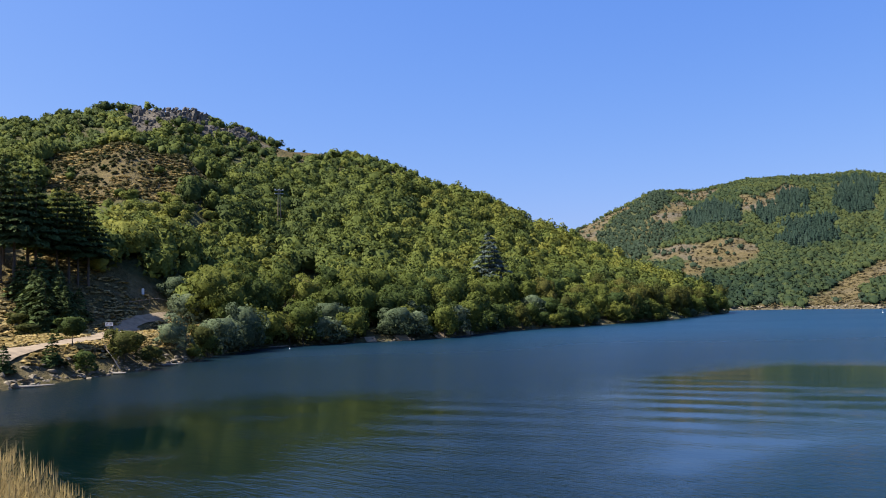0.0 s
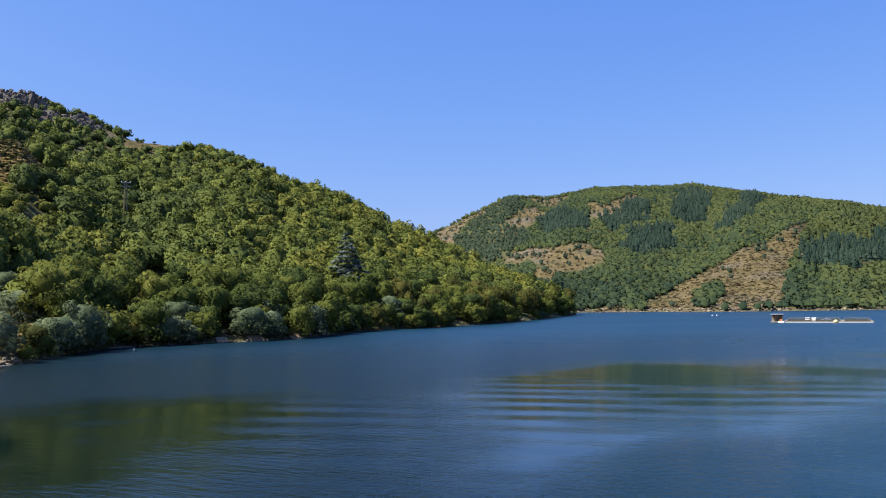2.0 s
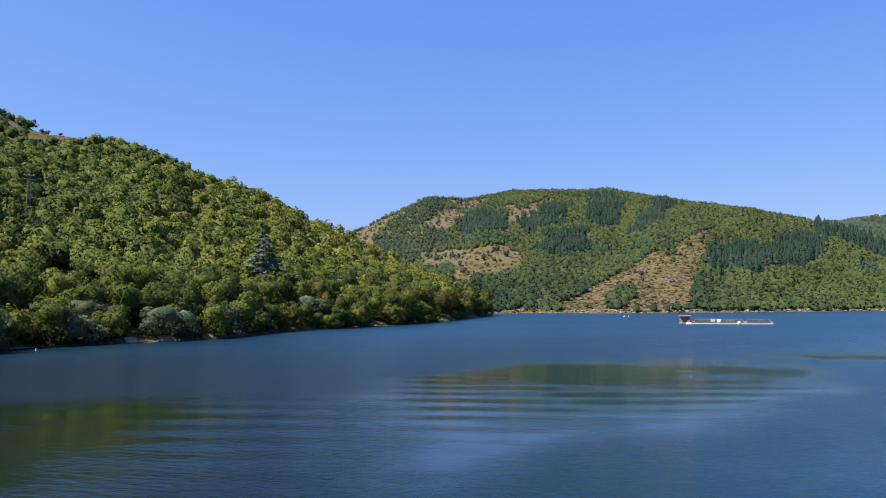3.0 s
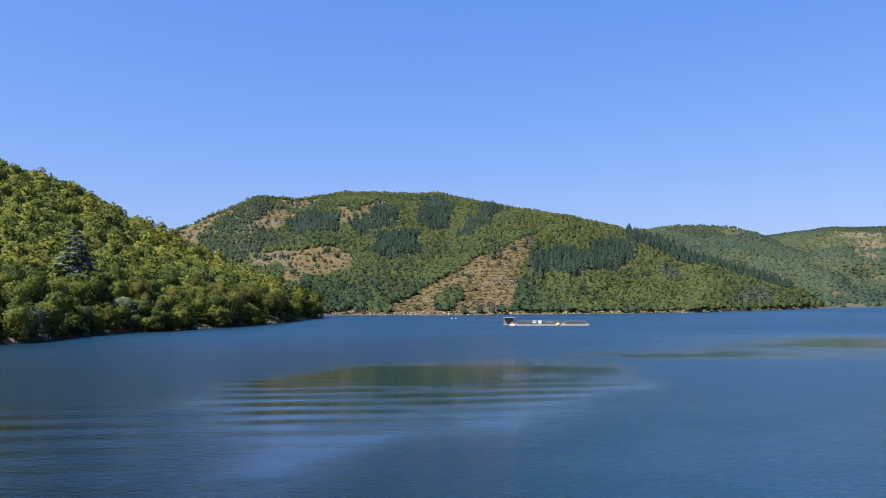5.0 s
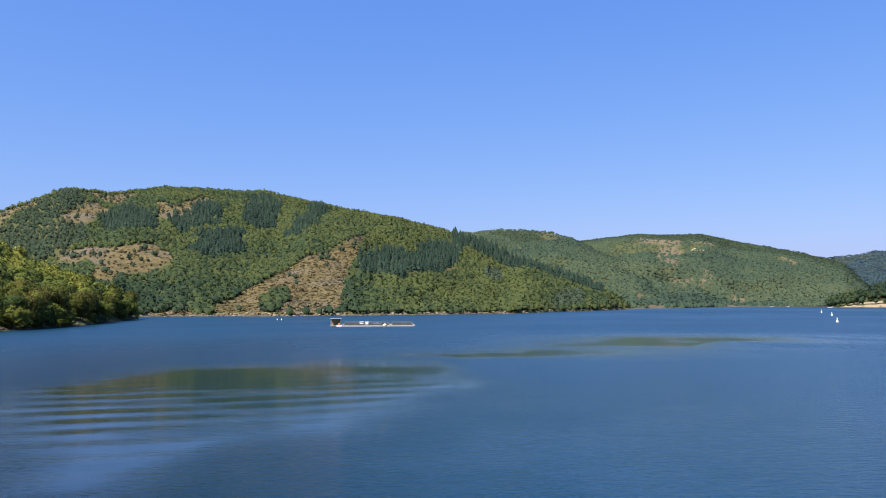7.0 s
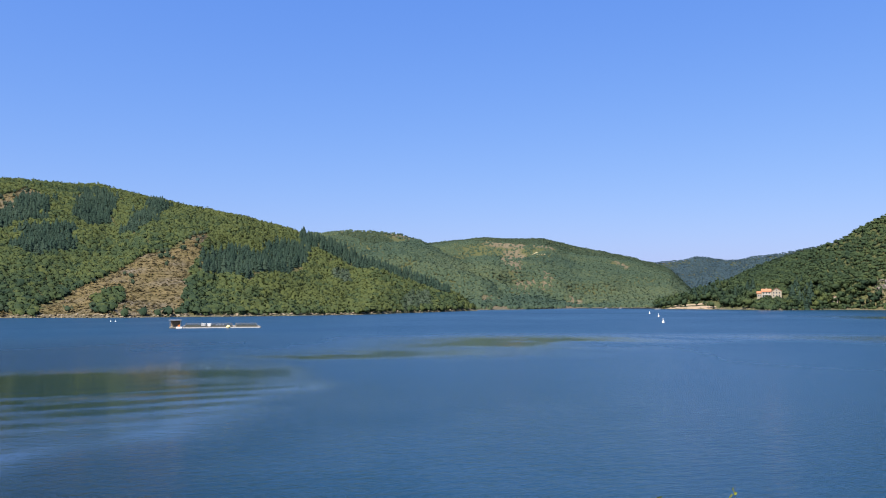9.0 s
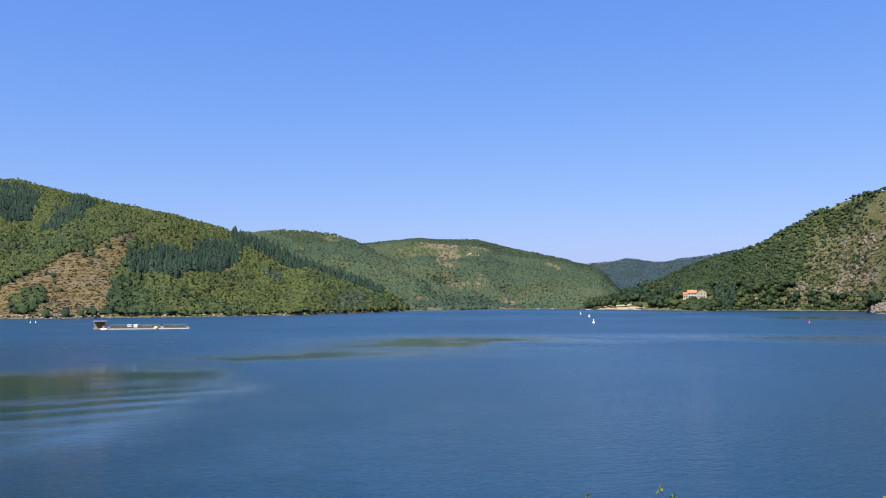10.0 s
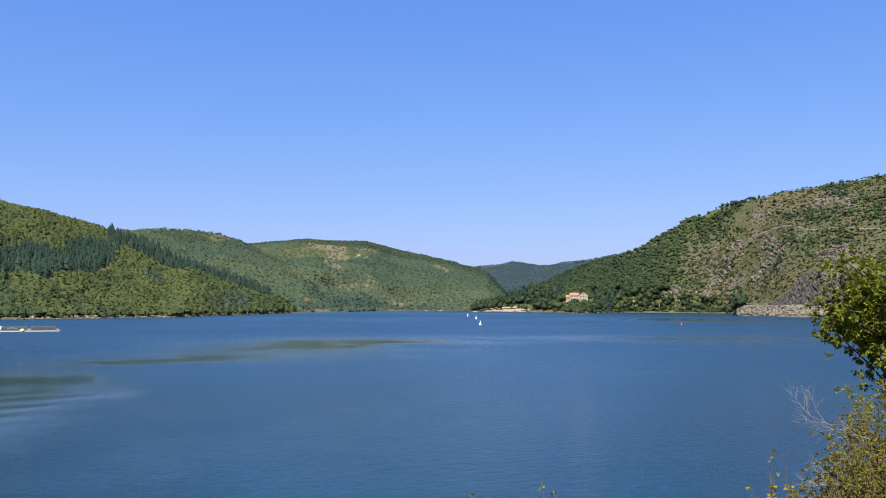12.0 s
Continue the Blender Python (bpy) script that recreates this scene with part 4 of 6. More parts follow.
crowns("bank_tufts", TUFT_MODELS, (x[sel], y[sel]), (0.2, 0.55), (2.0, 3.6), 0.4 + 0.5 * rough(x[sel], y[sel], 12, 2, 87), GRASS_DRY, "dry grass tufts and low weeds on the bank", 1.2)

a_ = rng.uniform(72.3, 83.4, 290)
r_ = np.interp(a_, TABLES["craggy"][0], TABLES["craggy"][1]) + rng.uniform(0.2, 5.5, 290)
a_ = np.radians(a_)
crowns("lakeside_bushes", FAR_MODELS, (r_ * np.sin(a_), r_ * np.cos(a_)), (2.0, 6.5), (0.9, 1.4), 0.45 + 0.4 * rough(r_ * np.sin(a_), r_ * np.cos(a_), 30, 2, 97), LEAF_FAR, "green bushes crowding a far waterline", 0.8, 0.15)

a_ = np.radians(rng.uniform(83.2, 84.5, 26))
r_ = road_shore(np.degrees(a_)) + rng.uniform(6, 26, 26)
crowns("promontory_trees", FAR_MODELS, (r_ * np.sin(a_), r_ * np.cos(a_)), (9, 14), (0.8, 1.1), 0.45 + 0 * a_, LEAF_FAR, "tall green trees on a rocky lakeside point")

a_ = np.radians(np.concatenate([rng.uniform(74.5, 75.9, 26), rng.uniform(68.6, 70.6, 14), rng.uniform(71.2, 72.4, 8)]))
r_ = np.concatenate([rng.uniform(975, 1040, 26), rng.uniform(1035, 1085, 14), rng.uniform(1000, 1040, 8)])
crowns("lakeside_firs", FIR_FAR, (r_ * np.sin(a_), r_ * np.cos(a_)), (11, 19), (0.42, 0.6), 0.4 + 0 * a_, LEAF_FIR, "dark firs among the trees round a lake house")

# ---- building helpers ----
def part(name, verts, faces, material, parent=None, label="", smooth=False):
    me = bpy.data.meshes.new(name)
    me.from_pydata([tuple(v) for v in verts], [], [tuple(q) for q in faces])
    me.materials.append(material)
    if smooth:
        me.polygons.foreach_set("use_smooth", [True] * len(me.polygons))
    ob = new(name, me)
    ob.parent = parent
    return tagged(ob, label)


def thing(name, label, category, x, y, z, turn=0.0, group=""):
    ob = new(name)
    ob.matrix_world = pose(x, y, z, 0, 0, turn)
    return tagged(ob, label, category, group)


def ground_at(x, y):
    return float(land(np.array([x]), np.array([y]))[0])


def block(x0, x1, y0, y1, z0, z1, cut=0.0):
    """A box with its upright and upper edges cut back by cut."""
    bm = bmesh.new()
    bmesh.ops.create_cube(bm, size=1)
    for v in bm.verts:
        v.co = ((x0 if v.co.x < 0 else x1), (y0 if v.co.y < 0 else y1), (z0 if v.co.z < 0 else z1))
    if cut:
        bmesh.ops.bevel(bm, geom=bm.edges[:], offset=cut, segments=1, affect="EDGES")
    bm.verts.index_update()
    out = [tuple(v.co) for v in bm.verts], [tuple(v.index for v in q.verts) for q in bm.faces]
    bm.free()
    return out


def tube(points, radii, sides=6):
    """A tapered, bent tube through points."""
    pts = [Vector(p) for p in points]
    vs, fs = [], []
    for i, p in enumerate(pts):
        way = (pts[min(i + 1, len(pts) - 1)] - pts[max(i - 1, 0)]).normalized()
        a = way.orthogonal().normalized()
        b = way.cross(a)
        for k in range(sides):
            g = 2 * math.pi * k / sides
            vs.append(p + (a * math.cos(g) + b * math.sin(g)) * radii[i])
    for i in range(len(pts) - 1):
        for k in range(sides):
            q = i * sides
            fs.append((q + k, q + (k + 1) % sides, q + sides + (k + 1) % sides, q + sides + k))
    fs.append(tuple(range(sides))[::-1])
    fs.append(tuple(len(vs) - sides + k for k in range(sides)))
    return vs, fs


def joined(*pieces):
    vs, fs = [], []
    for v, q in pieces:
        k = len(vs)
        vs += list(v)
        fs += [tuple(i + k for i in f) for f in q]
    return vs, fs


def spun(profile, sides=14):
    """A round body from (radius, height) pairs."""
    vs = [(r * math.cos(2 * math.pi * k / sides), r * math.sin(2 * math.pi * k / sides), z) for r, z in profile for k in range(sides)]
    fs = [(i * sides + k, i * sides + (k + 1) % sides, (i + 1) * sides + (k + 1) % sides, (i + 1) * sides + k)
          for i in range(len(profile) - 1) for k in range(sides)]
    fs.append(tuple(range(sides))[::-1])
    fs.append(tuple((len(profile) - 1) * sides + k for k in range(sides)))
    return vs, fs


def branches(rnd, height, thick, crown_foot, limbs, reach_out):
    """A tapered trunk, a little crooked, with rising limbs."""
    spine = [Vector((rnd.uniform(-1, 1) * 0.02 * height * i, rnd.uniform(-1, 1) * 0.02 * height * i, height * 0.8 * i / 5)) for i in range(6)]
    pieces = [tube(spine, [thick * (1 - 0.16 * i) for i in range(6)], 7)]
    for k in range(limbs):
        i = rnd.uniform(crown_foot, 0.7) / 0.8 * 5
        base = spine[int(i)].lerp(spine[min(int(i) + 1, 5)], i % 1)
        g = k * 2.4 + rnd.uniform(-0.4, 0.4)
        out = Vector((math.cos(g), math.sin(g), 0)) * reach_out * rnd.uniform(0.7, 1.0)
        mid = base + out * 0.5 + Vector((0, 0, height * 0.07))
        pieces.append(tube([base, mid, base + out + Vector((0, 0, height * 0.2))], [thick * 0.42, thick * 0.26, thick * 0.08], 5))
    return joined(*pieces)


def crown_mesh(name, cloud, wide, high, lift, material):
    v, n = cloud
    return mesh_of(name, v * (wide, wide, high) + (0, 0, lift), np.arange(len(v)).reshape(-1, 3), material, True, n)


def make_tree(name, label, cloud, height, wide, material, x, y, clear=0.12, thick=0.22, limbs=6, group="", seed=1, category="tree"):
    """A broadleaf tree or bush of its own: trunk with limbs, and a crown."""
    ob = thing(name, label, category, x, y, ground_at(x, y) - 0.15, 0, group)
    part("trunk", *branches(random.Random(seed), height, thick, clear + 0.08, limbs, wide * 0.33), BARK, ob)
    crown = new("crown", crown_mesh("crown", cloud, wide, height * (1 - clear), height * clear, material))
    crown.parent = ob
    return ob


def make_fir(name, label, cloud, height, wide, material, x, y, lift=0.1, thick=0.3, group=""):
    ob = thing(name, label, "conifer", x, y, ground_at(x, y) - 0.2, 0, group)
    part("trunk", *tube([(0, 0, 0), (0, 0, height * 0.5), (0, 0, height * 0.97)], [thick, thick * 0.6, 0.03], 7), BARK, ob)
    crown = new("crown", crown_mesh("crown", cloud, wide, height * (1 - lift), height * lift, material))
    crown.parent = ob
    return ob


def again(ob, x, y, scale, sink=0.15, tall=1.0):
    m = pose(x, y, ground_at(x, y) - sink, 0, 0, random.uniform(0, 360)) @ Matrix.Diagonal((scale, scale, scale * tall, 1))
    return copy_thing(ob, m)


def ribbon(name, points, wide, lift, material, label, category):
    """A way laid over the ground."""
    pts = np.array(points, dtype=float)
    t = np.concatenate([[0], np.cumsum(np.hypot(*np.diff(pts, axis=0).T))])
    q = np.arange(0, t[-1], 1.5)
    px, py = np.interp(q, t, pts[:, 0]), np.interp(q, t, pts[:, 1])
    soft = np.hanning(9) / np.hanning(9).sum()
    px, py = (np.convolve(np.pad(c, 4, mode="edge"), soft, "valid") for c in (px, py))
    dx, dy = np.gradient(px), np.gradient(py)
    l = np.hypot(dx, dy)
    across = np.linspace(-0.5, 0.5, 5) * wide
    X = px[:, None] - dy[:, None] / l[:, None] * across
    Y = py[:, None] + dx[:, None] / l[:, None] * across
    Z = land(X, Y) + lift
    k = np.arange(X.size).reshape(X.shape)
    fq = np.stack([k[:-1, :-1], k[1:, :-1], k[1:, 1:], k[:-1, 1:]], -1).reshape(-1, 4)
    ob = new(name, mesh_of(name, np.stack([X, Y, Z], -1).reshape(-1, 3), fq[:, ::-1], material, True))
    return tagged(ob, label, category, kind="structure")


def degrees_along(metres, distance):
    return math.degrees(metres / distance)


# ---- trees along the near shore ----
rng = np.random.default_rng(11)
GREEN = [make_tree("broadleaf_tree", "leafy green broadleaf tree on the lake shore", leaf_cloud(rng, 1200, 24, 1.08, 0.046, skirt=0.35), 12.0, 10.5,
                   LEAF_TREE, 40 + 12 * i, 318 + 6 * i, 0.10, seed=i, group="trees along the shore") for i in range(3)]
SILVER = [make_tree("willow_tree", "grey-green willow spreading over the waterline", leaf_cloud(rng, 1200, 22, 1.15, 0.044, skirt=0.4), 9.5, 10.5,
                    LEAF_SILVER, -30 + 60 * i, 206 + 68 * i, 0.05, seed=5 + i, group="willows along the shore") for i in range(2)]
OLIVE = [make_tree("poplar_tree", "olive-brown tree turning colour in late summer", leaf_cloud(rng, 1200, 22, 0.95, 0.045, skirt=0.3), 14.0, 9.0,
                   LEAF_OLIVE, 62 + 10 * i, 322 + 5 * i, 0.10, seed=8 + i, group="olive-coloured shore trees") for i in range(2)]
order = np.argsort(EDGE_PLACES[:, 2])
for i, (x, y, inl, az) in enumerate(EDGE_PLACES[order][:285]):
    q = rng.uniform()
    front = inl < 9
    if front and az < 8:
        kind = SILVER[int(q * 20) % 2] if q < 0.35 else GREEN[int(q * 30) % 3]
        again(kind, x, y, rng.uniform(0.45, 0.85), tall=rng.uniform(0.8, 1.0))
    elif az > 7 and q < 0.5:
        again(OLIVE[int(q * 40) % 2], x, y, rng.uniform(0.65, 1.05))
    else:
        again(GREEN[int(q * 30) % 3], x, y, rng.uniform(0.65, 1.1), tall=rng.uniform(0.85, 1.15))
fine, shore, crest, top = TABLES["near"]
a = -16.5
while a < 19.2:
    d = float(np.interp(a, fine, shore)) + rng.uniform(-1.2, 0.9)
    x, y = d * math.sin(radians(a)), d * math.cos(radians(a))
    q = rng.uniform()
    if rng.uniform() < (0.5 if -5.6 < a < -2.4 else 0.88):
        kind = SILVER[int(q * 20) % 2] if q < (0.34 if a < 2 else 0.06) else (OLIVE[int(q * 40) % 2] if q > 0.85 else GREEN[int(q * 30) % 3])
        again(kind, x, y, rng.uniform(0.45, 1.0), tall=rng.uniform(0.7, 1.1))
    a += degrees_along(rng.uniform(2.2, 4.6), d)
for i, (a, d) in enumerate([(-17.6, 192), (-16.9, 203), (-16.2, 190), (-15.4, 199), (-18.4, 204), (-15.0, 188)]):
    again(GREEN[i % 3] if i % 4 else SILVER[0], d * math.sin(radians(a)), d * math.cos(radians(a)), rng.uniform(0.9, 1.2))
for x, y, size_ in [(-28.5, 232.0, 1.15), (-12.3, 208.5, 0.95), (-7.5, 212.5, 0.8), (2.2, 223.5, 1.0), (-9.0, 221.0, 0.9)]:
    again(SILVER[0] if x < -8 else SILVER[1], x, y, size_)
rest = EDGE_PLACES[order][285:]
if len(rest):
    crowns("shore_wood", MID_MODELS, (rest[:, 0], rest[:, 1]), (8, 13), (0.8, 1.15), 0.5 + 0 * rest[:, 0], LEAF_WOOD, "green broadleaf wood behind the shore trees")
make_fir("blue_spruce", "tall blue-grey spruce among green shore trees", fir_cloud(rng, 2200, 0.075, 13, 0.42, 0.16), 24.5, 19.5, LEAF_SPRUCE, 16.3, 284.0)

# ---- the open bank with tall firs ----
FIRS = [(-86.4, 160.6, 1.06), (-81.1, 172.9, 0.86), (-84.7, 165.8, 0.98), (-82.6, 170.6, 0.84), (-79.8, 174.3, 0.80), (-78.3, 176.0, 0.84),
        (-88.6, 159.6, 1.0), (-87.5, 168.0, 0.92), (-91.0, 165.0, 0.96)]
fir = [make_fir("fir_tree", "tall dark fir with bare lower trunk above the bank", fir_cloud(rng, 2600, 0.066, 12, 0.46, 0.14), 25.0 * FIRS[i][2], 10.5, LEAF_DARKFIR,
                *FIRS[i][:2], lift=0.32, thick=0.34, group="tall firs above the bank") for i in range(2)]
for i, (x, y, tall_) in enumerate(FIRS[2:]):
    again(fir[i % 2], x, y, tall_ / FIRS[i % 2][2], 0.2)
YOUNG = [(-73.7, 147.9, 1.0), (-78.9, 154.0, 1.0), (-70.2, 149.3, 0.74), (-83.1, 157.7, 0.95), (-78.3, 161.6, 0.9), (-76.2, 151.4, 1.1), (-81.0, 160.2, 1.05),
         (-74.6, 155.0, 0.85), (-71.8, 152.0, 0.9), (-72.8, 159.5, 0.7), (-76.0, 158.4, 0.95), (-56.7, 116.0, 0.48), (-58.9, 107.2, 0.40)]
young = make_fir("young_fir", "bushy young dark fir on the grassy bank", fir_cloud(rng, 1300, 0.10, 9, 0.46, 0.2), 9.5, 7.6, LEAF_DARKFIR, *YOUNG[0][:2], lift=0.0, thick=0.14, group="young firs")
for x, y, tall_ in YOUNG[1:]:
    again(young, x, y, tall_, 0.1)
make_tree("young_tree", "small round-headed young tree beside a path", leaf_cloud(rng, 700, 12, 1.1, 0.062), 5.4, 6.6, LEAF_TREE, -58.7, 126.4, 0.26, 0.10, 5)
BUSH_CLOUDS = [leaf_cloud(rng, 1000, 16, 1.15, 0.048, skirt=0.4) for _ in range(3)]
BUSH_LOOKS = [(LEAF_TREE, "rounded green bush on the eroded bank"), (LEAF_OLIVE, "yellowish bush on the eroded bank"), (LEAF_SILVER, "grey-green bush on the eroded bank")]
for i, (x, y, wide, high, look_) in enumerate([(-53.6, 119.9, 4.2, 3.5, 0), (-51.5, 129.3, 8.9, 5.9, 1), (-49.9, 146.9, 8.0, 6.6, 2), (-49.8, 136.7, 5.1, 3.1, 1), (-47.7, 156.5, 6.9, 5.8, 1),
                                               (-46.9, 163.0, 6.0, 5.0, 2), (-74.5, 143.8, 6.5, 2.4, 1), (-78.5, 147.2, 5.5, 2.6, 1), (-47.0, 150.0, 4.4, 2.8, 0), (-45.2, 181.6, 5.3, 4.5, 0)]):
    make_tree("bush", BUSH_LOOKS[look_][1], BUSH_CLOUDS[i % 3], high, wide * 0.9, BUSH_LOOKS[look_][0], x, y, 0.0, 0.06, 4, "bushes on the bank", i, "bush")
make_tree("willow_tree", "large grey-green willow spreading at the water's edge", leaf_cloud(rng, 2200, 26, 1.15, 0.036, skirt=0.35), 12.5, 11.0, LEAF_SILVER, -44.2, 173.0, 0.04, 0.3, 7, "willows along the shore", 31)
ribbon("dirt_path", BANK_PATH, 3.2, 0.25, EARTH, "pale trodden dirt path along the bank", "path")
ribbon("gravel_road", [(-64.5, 158.0), (-66.8, 166.0), (-66.6, 174.0), (-64.0, 183.0), (-59.0, 192.0), (-50.5, 203.0), (-40, 214), (-30, 221), (-18, 222), (-4, 226), (12, 236)], 3.2, 0.18, EARTH, "pale gravel track running behind shore trees", "road")


def rock_model(rnd, corners=11):
    """An angular broken block: the hull of some corners of a jittered box."""
    bm = bmesh.new()
    for _ in range(corners):
        p = [rnd.uniform(-1, 1) for _ in range(3)]
        far_ = max(abs(c) for c in p)
        bm.verts.new([c / far_ * rnd.uniform(0.75, 1.0) if abs(c) == far_ else c for c in p])
    hull = bmesh.ops.convex_hull(bm, input=bm.verts[:])
    bmesh.ops.delete(bm, geom=[v for v in hull["geom_interior"] if isinstance(v, bmesh.types.BMVert)], context="VERTS")
    bmesh.ops.triangulate(bm, faces=bm.faces[:])
    bm.verts.index_update()
    out = np.array([v.co for v in bm.verts]), np.array([[v.index for v in q.verts] for q in bm.faces])
    bm.free()
    return out


def stones(name, x, y, size, tall, material, label, rng, sink=0.25, strike=None):
    """Broken rocks as one mesh; with strike they stand as slabs along that bearing."""
    models = [rock_model(random.Random(i)) for i in range(9)]
    z = land(x, y)
    vs, fs, k = [], [], 0
    for i in range(len(x)):
        v, q = models[i % 9]
        g = rng.uniform(0, 6.28) if strike is None else radians(strike) + rng.normal() * 0.3
        sx, sy = size[i] * rng.uniform(0.7, 1.3), size[i] * rng.uniform(0.7, 1.3)
        w = v * (sx, sy, size[i] * tall[i])
        if strike is not None:
            w[:, 1] *= 0.55
        lean = rng.uniform(-0.3, 0.3, 2) + (0 if strike is None else 0.2)
        w = np.stack([w[:, 0] * math.cos(g) - w[:, 1] * math.sin(g) + lean[0] * w[:, 2], w[:, 0] * math.sin(g) + w[:, 1] * math.cos(g) + lean[1] * w[:, 2], w[:, 2]], 1)
        vs.append(w + (x[i], y[i], z[i] + size[i] * tall[i] * (0.6 - sink)))
        fs.append(q + k)
        k += len(v)
    ob = new(name, mesh_of(name, np.concatenate(vs), np.concatenate(fs), material))
    return tagged(ob, label, "rocks", kind="stuff")


# stones along the waterline, thickest on the open bank
fine, shore, crest, top = TABLES["near"]
a = np.concatenate([rng.uniform(-31, -15, 330), rng.uniform(-15, 19, 200)])
off = np.concatenate([rng.uniform(-1.5, 9.0, 330) * rng.uniform(0.1, 1, 330), rng.uniform(-1.0, 2.0, 200)])
rr = np.interp(a, fine, shore) + off
size = rng.uniform(0.15, 0.75, len(a)) ** 1.6 * 0.95
stones("shore_stones", rr * np.sin(np.radians(a)), rr * np.cos(np.radians(a)), size, rng.uniform(0.35, 0.8, len(a)), SHORE_ROCK, "brown stones and broken rock along the waterline", rng)
# pale stones round the far shores
for hill, a0, a1, n in (("across", 19.5, 52, 420), ("craggy", 66.2, 83.4, 260)):
    fine, shore, crest, top = TABLES[hill]
    a = rng.uniform(a0, a1, n)
    rr = np.interp(a, fine, shore) + rng.uniform(-1, 5, n)
    stones("far_shore_stones", rr * np.sin(np.radians(a)), rr * np.cos(np.radians(a)), rng.uniform(0.3, 1.2, n), rng.uniform(0.4, 0.8, n), SHORE_ROCK, "pale rocks along a far waterline", rng)
# hilltop crags
for patch in CRAGS:
    p = np.array(patch)
    x, y = rng.uniform(p[:, 0].min(), p[:, 0].max(), 230), rng.uniform(p[:, 1].min(), p[:, 1].max(), 230)
    k = inside(patch, x, y, 6)
    x, y = x[k], y[k]
    big = np.clip(land(x, y) / 130, 0.4, 1.1) ** 3
    stones("hilltop_crag", x, y, rng.uniform(0.8, 3.0, len(x)) * big, rng.uniform(0.7, 1.9, len(x)), ROCK, "jagged grey rock crags on a hilltop", rng, strike=30)
x, y = -134 + rng.normal(size=130) * 8, 436 + rng.normal(size=130) * 6
stones("hilltop_crag", x, y, rng.uniform(0.5, 1.7, 130), rng.uniform(1.4, 3.2, 130) * np.exp(-((x + 134) / 10) ** 2) + 0.5, ROCK, "jagged grey rock crags on a hilltop", rng, strike=30)
# crags and cliff of the far hill
a, off = rng.uniform(85.9, 97, 2600), rng.uniform(21, 40, 2600)
rr = road_shore(a) + off
x, y = rr * np.sin(np.radians(a)), rr * np.cos(np.radians(a))
low_end = np.clip((a - 85.4) / 3, 0.3, 1)
upright_ = np.where(off < 31, rng.uniform(1.6, 3.4, len(x)), rng.uniform(0.5, 0.9, len(x)))
stones("rock_cliff", x, y, rng.uniform(0.7, 2.6, len(x)) * low_end, upright_, DARK_ROCK, "dark fractured rock cliff above a lakeside road", rng, strike=20)
a, off = rng.uniform(83.9, 97, 1500), rng.uniform(-1, 10, 1500)
rr = road_shore(a) + off
stones("road_bank_rocks", rr * np.sin(np.radians(a)), rr * np.cos(np.radians(a)), rng.uniform(0.5, 1.9, 1500), rng.uniform(0.5, 1.2, 1500), BANK_ROCK, "sunlit broken rock bank below a lakeside road", rng, strike=65)
x, y, az, r = scatter(rng, "craggy", 78, 98, 2.6)
z = land(x, y)
rocky = np.zeros(len(x), dtype=bool)
for patch in OUTCROPS:
    rocky |= inside(patch, x, y, 10, 25)
vein = rough(x, y, 22, 4, 71)
k = (z > 4) & ~inside(CRAG_WOOD, x, y, 14, 30) & np.where(rocky, vein > -0.03, (vein > 0.32) & (z < 125)) & (rng.uniform(size=len(x)) < np.where(rocky, 0.8, 0.2))
big = np.where(rocky, 1.0, 0.6)[k]
stones("hillside_outcrops", x[k], y[k], rng.uniform(0.5, 2.9, k.sum()) * big, rng.uniform(0.5, 1.5, k.sum()), ROCK, "grey rock outcrops breaking through a dry hillside", rng, strike=35)

# ---- small things on the open bank ----
def info_sign(x, y, turn):
    ob = thing("information_sign", "small white notice panels on a grey post beside the path", "sign", x, y, ground_at(x, y) - 0.2, turn)
    part("post", *tube([(0, 0, 0), (0, 0, 2.5)], [0.05, 0.05], 8), GREY_METAL, ob)
    for dx in (-0.36, 0.36):
        panel = part("panel", *block(dx - 0.32, dx + 0.32, -0.09, -0.05, 1.75, 2.45, 0.01), WHITE, ob)
        for k in range(3):
            part("text_line", *block(dx - 0.22, dx + 0.2 - 0.08 * k, -0.096, -0.0925, 2.25 - 0.16 * k, 2.30 - 0.16 * k), GLASS_DARK, panel, "plain dark line")
    return ob


info_sign(-64.1, 153.2, 24)
ob = thing("marker_post", "short white marker post at the track's edge", "post", -70.0, 186.0, ground_at(-70.0, 186.0) - 0.1)
part("shaft", *block(-0.28, 0.28, -0.1, 0.1, 0, 1.5, 0.03), WHITE, ob)
ob = thing("round_sign", "small round white sign on a post by the shore", "sign", -22.8, 206.5, ground_at(-22.8, 206.5) - 0.1, 6)
part("post", *tube([(0, 0, 0), (0, 0, 2.6)], [0.05, 0.05], 7), GREY_METAL, ob)
disc = part("disc", *spun([(0.02, 0.0), (0.42, 0.0), (0.42, 0.04), (0.02, 0.04)], 16), WHITE, ob)
disc.matrix_basis = pose(0, -0.06, 2.4, 90, 0, 0)


